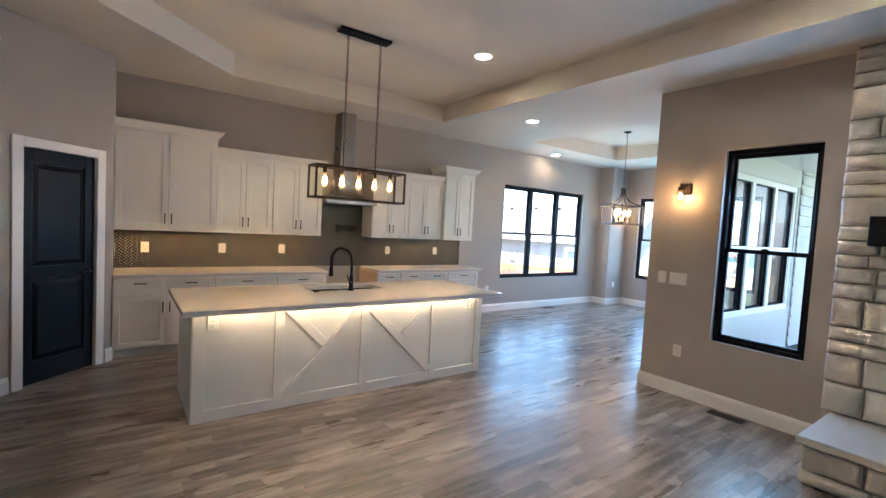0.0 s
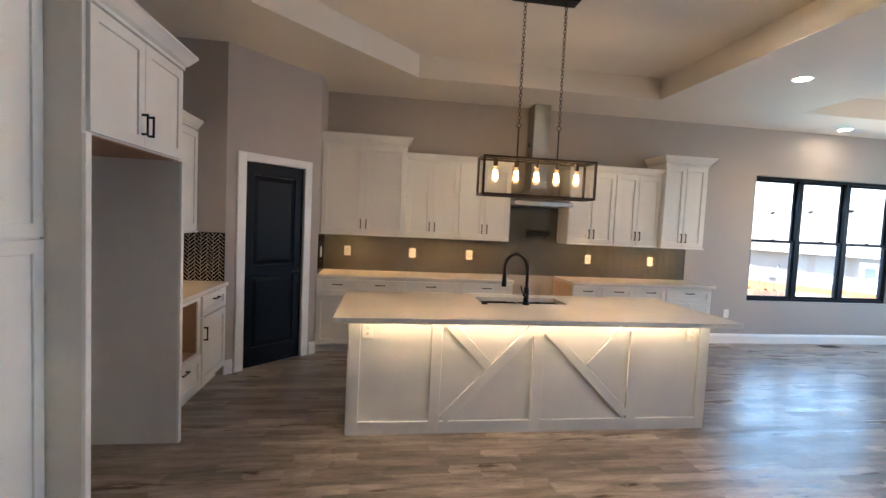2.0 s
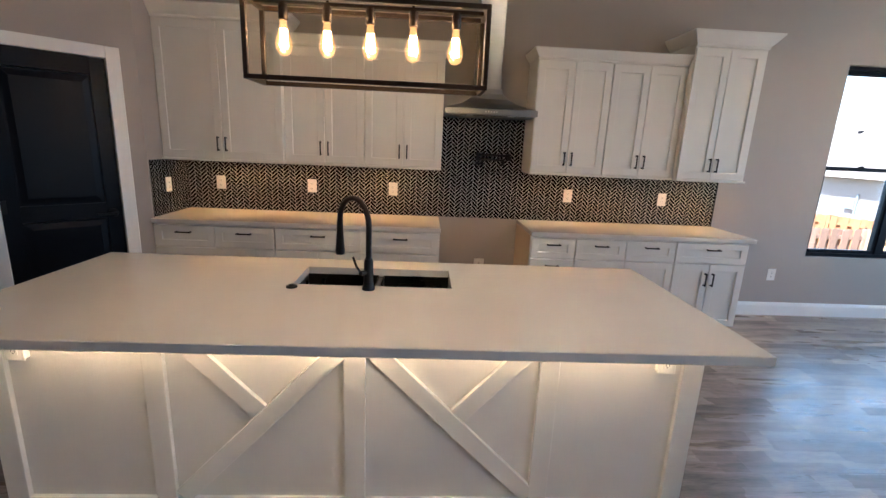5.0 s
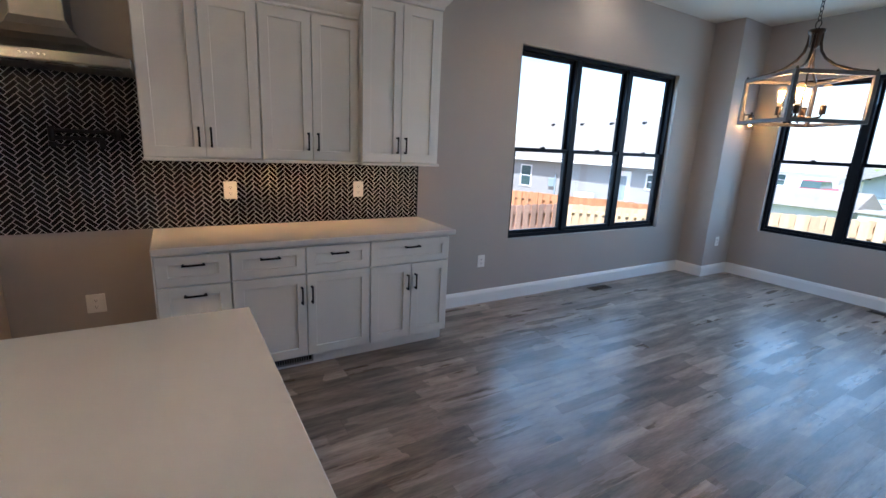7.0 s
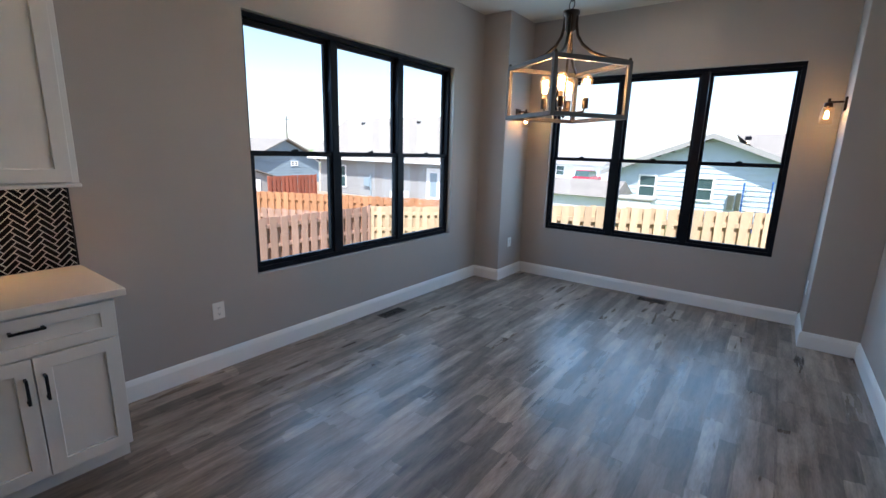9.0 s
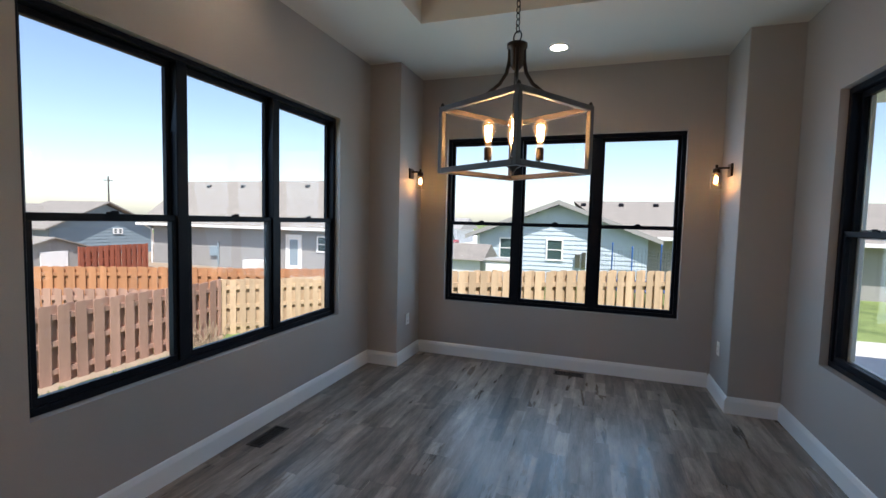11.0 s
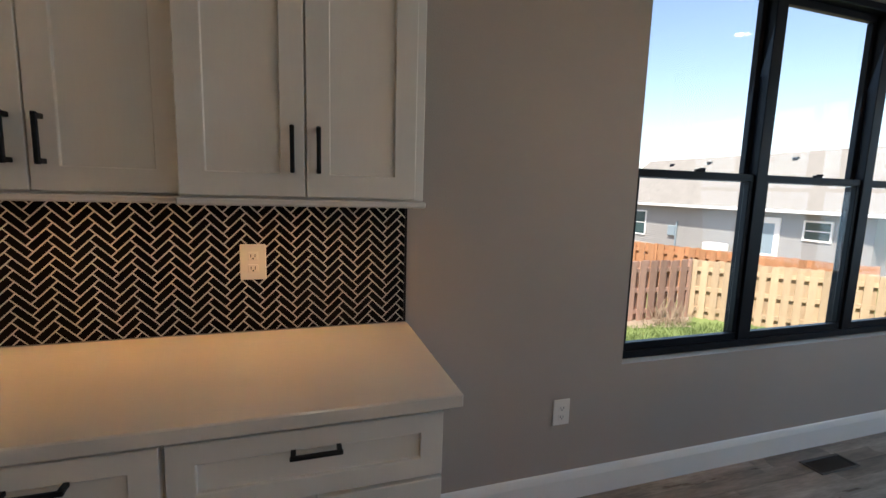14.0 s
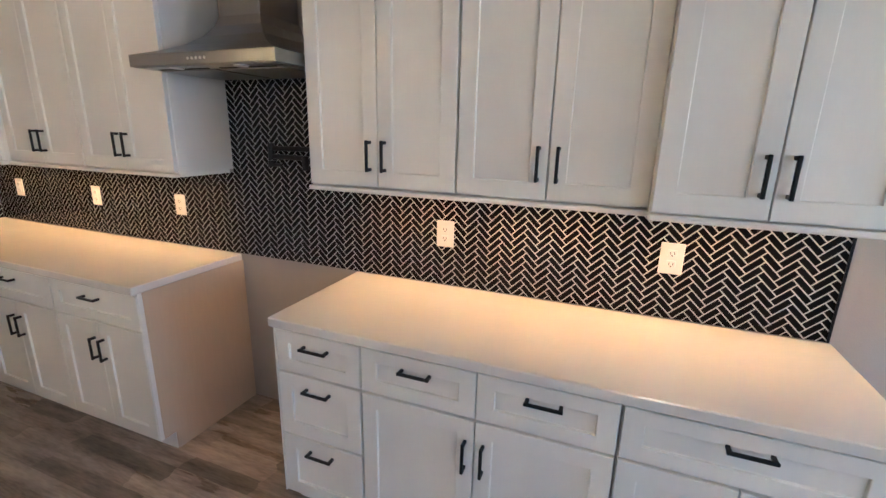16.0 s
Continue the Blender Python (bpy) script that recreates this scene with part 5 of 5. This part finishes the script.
part("roof", Shape().put([(17.2, 1.3, 0.2), (17.2, 4.6, 0.2), (18.4, 4.6, 0.72), (18.4, 1.3, 0.72), (19.6, 4.6, 0.2), (19.6, 1.3, 0.2)], [(0, 1, 2, 3), (3, 2, 4, 5), (0, 3, 5), (1, 4, 2), (0, 5, 4, 1)]), SHINGLE, low)
chest = thing("storage_box", "long white garden storage box with a grey lid", "box")
part("body", Shape().box(17.3, 18.0, 0.15, 1.25, -1.2, 0.18, 0.03), PLATE, chest)
part("lid", Shape().box(17.25, 18.05, 0.1, 1.3, 0.18, 0.28, 0.03), SIDING, chest)

# the far street: pale verge, a white house and a parked car
solid("far_verge", Shape().put([(27, 3, G + 0.01), (140, 3, G + 0.01), (140, 90, G + 0.01), (60.2, 90, G + 0.012), (60.2, 7.4, G + 0.012), (27, 7.4, G + 0.01)], [(0, 1, 2, 3, 4, 5)]), CONCRETE, "pale dry verge and paving along the far street", "ground", "structure")
solid("far_paving", Shape().put([(27, 7.6, G + 0.03), (60, 7.6, G + 0.03), (60, 40, G + 0.03), (34, 40, G + 0.03)], [(0, 1, 2, 3)]), CONCRETE, "pale concrete drives before the far houses", "pavement", "structure")
h3 = thing("neighbour_house", "white house with a pale grey roof across the far street", "house", group="neighbour houses")
part("wall", Shape().box(56, 64, 14.2, 26, G, 0.55), WHITE_SIDING, h3)
part("roof", Shape().put([(55.4, 13.6, 0.5), (55.4, 26.6, 0.5), (60, 26.6, 1.9), (60, 13.6, 1.9), (64.6, 13.6, 0.5), (64.6, 26.6, 0.5)], [(0, 1, 2, 3), (3, 2, 5, 4), (0, 3, 4), (1, 5, 2), (0, 4, 5, 1)]), SIDING, h3, "pale grey shingle roof")
part("garage_door", Shape().box(55.93, 56.0, 15.0, 17.4, G, 0.2, 0.01), TRIM, h3)
far_window(h3, pose(55.98, 19.6, -0.9, 0, 0, -90), 1.0, 1.1)
car = thing("parked_car", "red hatchback car parked on the far paving", "car", pose(48, 12.9, G + 0.03))
part("body", Shape().prism([(-2.0, 0.25), (2.0, 0.25), (2.05, 0.62), (1.9, 0.82), (-1.95, 0.85), (-2.05, 0.6)], -0.82, 0.82), CAR_RED, car)
part("cabin", Shape().prism([(-1.75, 0.851), (1.0, 0.851), (0.45, 1.38), (-1.4, 1.42)], -0.7, 0.7), FAR_GLASS, car, "dark glazed cabin")
part("roof", Shape().prism([(-1.42, 1.42), (0.47, 1.382), (0.40, 1.44), (-1.3, 1.48)], -0.68, 0.68), CAR_RED, car)
for x in (-1.25, 1.3):
    for y in (-0.74, 0.74):
        part("wheel", Shape().at(pose(x, y, 0.31, 90)).lathe([(0.16, -0.1), (0.30, -0.1), (0.31, -0.06), (0.31, 0.06), (0.30, 0.1), (0.16, 0.1)], 16), BLACK, car)

# trampoline
TR, TH = 1.3, 2.0
tr = thing("trampoline", "round garden trampoline with a thin black net on blue poles", "trampoline", pose(18.2, -3.55, -1.15))
pts = [(TR * math.cos(2 * math.pi * k / 24), TR * math.sin(2 * math.pi * k / 24), 0.7) for k in range(24)]
part("ring", Shape().tube(pts, 0.05, 8, True), BLUE_PAINT, tr)
part("bed", Shape().lathe([(TR - 0.03, 0.69), (0.0, 0.69)], 24), NET, tr)
for k in range(5):
    x, y = (TR + 0.04) * math.cos(0.4 * math.pi * k + 0.5), (TR + 0.04) * math.sin(0.4 * math.pi * k + 0.5)
    part("pole", Shape().tube([(x * 1.06, y * 1.06, 0), (x, y, 0.7), (x, y, TH)], 0.022, 8).lathe([(0.03, TH), (0.03, TH + 0.05), (0, TH + 0.07)], 8, x, y), BLUE_PAINT, tr)
s = Shape()
for j in range(8):
    s.tube([(TR * math.cos(2 * math.pi * k / 24), TR * math.sin(2 * math.pi * k / 24), 0.85 + j * 0.13) for k in range(24)], 0.003, 4, True)
for k in range(72):
    c, d = TR * math.cos(2 * math.pi * k / 72), TR * math.sin(2 * math.pi * k / 72)
    s.tube([(c, d, 0.72), (c, d, TH - 0.1)], 0.003, 4)
part("net", s, NET, tr, "black safety net")

# far utility poles
for x, y in ((24.0, 52.0), (38.0, 50.0), (62.0, -14.0)):
    solid("utility_pole", Shape().lathe([(0.11, G), (0.07, 5.6)], 8, x, y).box(x - 0.5, x + 0.5, y - 0.04, y + 0.04, 5.1, 5.18), GREYWOOD, "thin wooden utility pole far off", "pole", group="utility poles")

# porch behind the end wall
ext = wall_with_opening(Shape(), "x", 2.36, 7.42, -3.952, -3.932, G, 3.2, (W1[0] - 0.02, W1[1] + 0.02, WZ[0] - 0.02, WZ[1] + 0.02))
solid("porch_siding", lap_siding(lap_siding(ext, pose(2.36, -3.952, 0), 1.18, 0, 2.8), pose(W1[1] + 0.1, -3.952, 0), 1.2, 0, 2.8), WHITE_SIDING, "white lapped siding on the porch wall", "wall", "structure")
solid("corner_board", Shape().box(7.2, 7.4, -3.99, -3.975, 0, 2.75).box(2.365, 2.47, -3.995, -3.975, 0, 2.75), TRIM, "white corner boards on the porch wall", "trim", "structure")
# Runs on past the porch, out of view, to bounce pale light up.
solid("porch_floor", Shape().box(2.36, 10.4, -11.5, -3.955, G, -0.06, 0.01), CONCRETE, "pale concrete porch floor, extended unseen to bounce light", "floor", "structure")
solid("porch_ceiling", Shape().box(2.36, 7.8, -6.6, -3.955, 2.78, 2.9), TRIM, "white painted porch ceiling", "ceiling", "structure")

# grass blades and twigs near the fence
me = Shape()
for i in range(16000):
    x, y = rnd.uniform(4.5, 12.5), rnd.uniform(2.2, 5.95)
    if y > 12.2 - 0.6 * x and x > 10.5:
        continue
    a, h, b = rnd.uniform(0, 6.28), rnd.uniform(0.04, 0.11), rnd.uniform(0.008, 0.016)
    dx, dy, lx, ly = math.cos(a) * b, math.sin(a) * b, rnd.uniform(-0.04, 0.04), rnd.uniform(-0.04, 0.04)
    me.put([(x - dx, y - dy, G), (x + dx, y + dy, G), (x + lx, y + ly, G + h)], [(0, 1, 2)])
ob = new("grass", me.mesh("grass", GRASS, False))
tagged(ob, "short green lawn grass before the fences", "grass", kind="stuff")
s = Shape()
for i in range(90):
    x, y = 9.9 + rnd.gauss(0, 0.3), 5.95 + rnd.gauss(0, 0.12)
    s.tube([(x, y, G), (x + rnd.uniform(-0.3, 0.3), y + rnd.uniform(-0.2, 0.2), G + rnd.uniform(0.1, 0.55))], 0.006, 4)
solid("brush_pile", s, TWIG, "heap of dry twigs in the fence corner", "twigs")

# ---- backsplash of black herringbone tiles ----
TL, TW, TG = 0.0762, 0.0254, 0.0044


def clip(poly, x0, x1, z0, z1):
    for axis, lim, sign in ((0, x0, 1), (0, x1, -1), (1, z0, 1), (1, z1, -1)):
        out = []
        for i in range(len(poly)):
            p, q = poly[i], poly[(i + 1) % len(poly)]
            a, b = sign * (p[axis] - lim), sign * (q[axis] - lim)
            if a >= 0:
                out.append(p)
            if a * b < 0:
                t = a / (a - b)
                out.append((p[0] + t * (q[0] - p[0]), p[1] + t * (q[1] - p[1])))
        poly = out
        if len(poly) < 3:
            return []
    return poly


def tile_mesh(a):
    s = Shape().at(pose(0, 0, 0, 0, a, 0)).box(-TL / 2 + TG / 2, TL / 2 - TG / 2, -0.0072, -0.004, -TW / 2 + TG / 2, TW / 2 - TG / 2, 0.0008)
    return s.mesh("tile", TILE)


TILES = {45: tile_mesh(-45), -45: tile_mesh(45)}


def backsplash(name, m, regions, near, label):
    """Grout sheet and herringbone tiles on a face towards -y; tiles in the stretch near are pieces of their own."""
    ob = thing(name, label, "backsplash", m, kind="structure")
    g = Shape()
    for x0, x1, z0, z1 in regions:
        g.box(x0, x1, -0.0055, 0.0, z0, z1)
    part("grout", g, GROUT, ob, "pale grout joints")
    far = Shape()
    c = math.sqrt(0.5)
    for x0, x1, z0, z1 in regions:
        for i in range(int((x0 - 0.2) / (TL / c)) - 2, int((x1 + 0.2) / (TL / c)) + 3):
            for j in range(int(z0 / (TW / c)) - 3, int(z1 / (TW / c)) + 4):
                ox, oz = i * TL / c, j * TW / c
                for ang, dx, dz in ((45, -TL * c / 2, TW * c), (-45, TL * c / 2, 0.0)):
                    cx, cz = ox + dx, oz + dz
                    ca, sa = math.cos(radians(ang)), math.sin(radians(ang))
                    hl, hw = TL / 2 - TG / 2, TW / 2 - TG / 2
                    poly = [(cx + u * ca - w * sa, cz + u * sa + w * ca) for u, w in ((-hl, -hw), (hl, -hw), (hl, hw), (-hl, hw))]
                    inside = all(x0 <= x <= x1 and z0 <= z <= z1 for x, z in poly)
                    if inside and near and near[0] <= cx <= near[1]:
                        t = part("tile", TILES[ang], TILE, ob)
                        t.location = (cx, 0, cz)
                        continue
                    poly = poly if inside else clip(poly, x0, x1, z0, z1)
                    if len(poly) >= 3:
                        n = len(poly)
                        v = [(x, -0.0072, z) for x, z in poly] + [(x, -0.004, z) for x, z in poly]
                        far.put(v, [tuple(range(n))] + [(k, n + k, n + (k + 1) % n, (k + 1) % n) for k in range(n)])
    rest = part("tiles", far, TILE, ob, "small black glazed tiles")
    tagged(rest, kind="stuff")
    return ob


b = backsplash("backsplash_north", pose(0, -0.0005, 0), [(-2.539, -0.212, 0.915, 1.372), (-0.212, 0.562, 0.915, 1.845), (0.562, 2.50, 0.915, 1.372)], (1.22, 2.5), "black glazed herringbone tile backsplash with pale grout")
part("edge_trim", Shape().box(2.50, 2.508, -0.011, 0.0, 0.915, 1.372), BLACK, b, "black metal edge strip")
backsplash("backsplash_side", pose(-2.5395, 0, 0, 0, 0, 90), [(-0.60, -0.012, 0.915, 1.372)], None, "black herringbone tile return on the pantry side")
b = backsplash("backsplash_return", pose(0, -1.3605, 0), [(-3.89, -3.295, 0.915, 1.372)], None, "black herringbone tile return above the short worktop")
part("edge_trim", Shape().box(-3.295, -3.289, -0.011, 0.0, 0.915, 1.372).box(-3.89, -3.289, -0.011, 0, 1.372, 1.378), BLACK, b, "black metal edge strip")
backsplash("backsplash_west", pose(-3.8995, 0, 0, 0, 0, 90), [(-2.655, -1.372, 0.915, 1.372)], None, "black herringbone tile backsplash above the short worktop")

# ---- plank floor ----
floor = thing("floor", "grey-brown wood-look vinyl plank floor with a soft sheen", "floor", kind="structure")
PL, PW = 1.22, 0.18
PLANK = {}


def plank_mesh(n):
    n = round(n, 2)
    if n not in PLANK:
        PLANK[n] = Shape().box(0.0001, n - 0.0001, -PW + 0.0001, -0.0001, -0.007, 0.0, 0.0003).mesh("plank", FLOOR, False)
    return n, PLANK[n]


rest = Shape()
rows_n = int(10.0 / PW) + 1
rnd = random.Random(3)
for r in range(rows_n):
    y = -r * PW
    x0, x1 = -3.9, (7.2 if y > -3.77 else 2.2)
    x = x0 - round(rnd.uniform(0.0, 1.0), 1)
    while x < x1:
        a, b = max(x, x0), min(x + PL, x1)
        if b - a > 0.05:
            if -3.77 < y and b > 1.6 or -5.0 < y < -2.7 and -2.6 < a < 1.6:
                n, me = plank_mesh(b - a)
                p = part("plank", me, FLOOR, floor)
                p.location = (a, y, 0)
            else:
                rest.box(a + 0.0005, b - 0.0005, y - PW + 0.0005, y - 0.0005, -0.007, 0.0)
        x += PL
tagged(part("planks", rest, FLOOR, floor), kind="stuff")
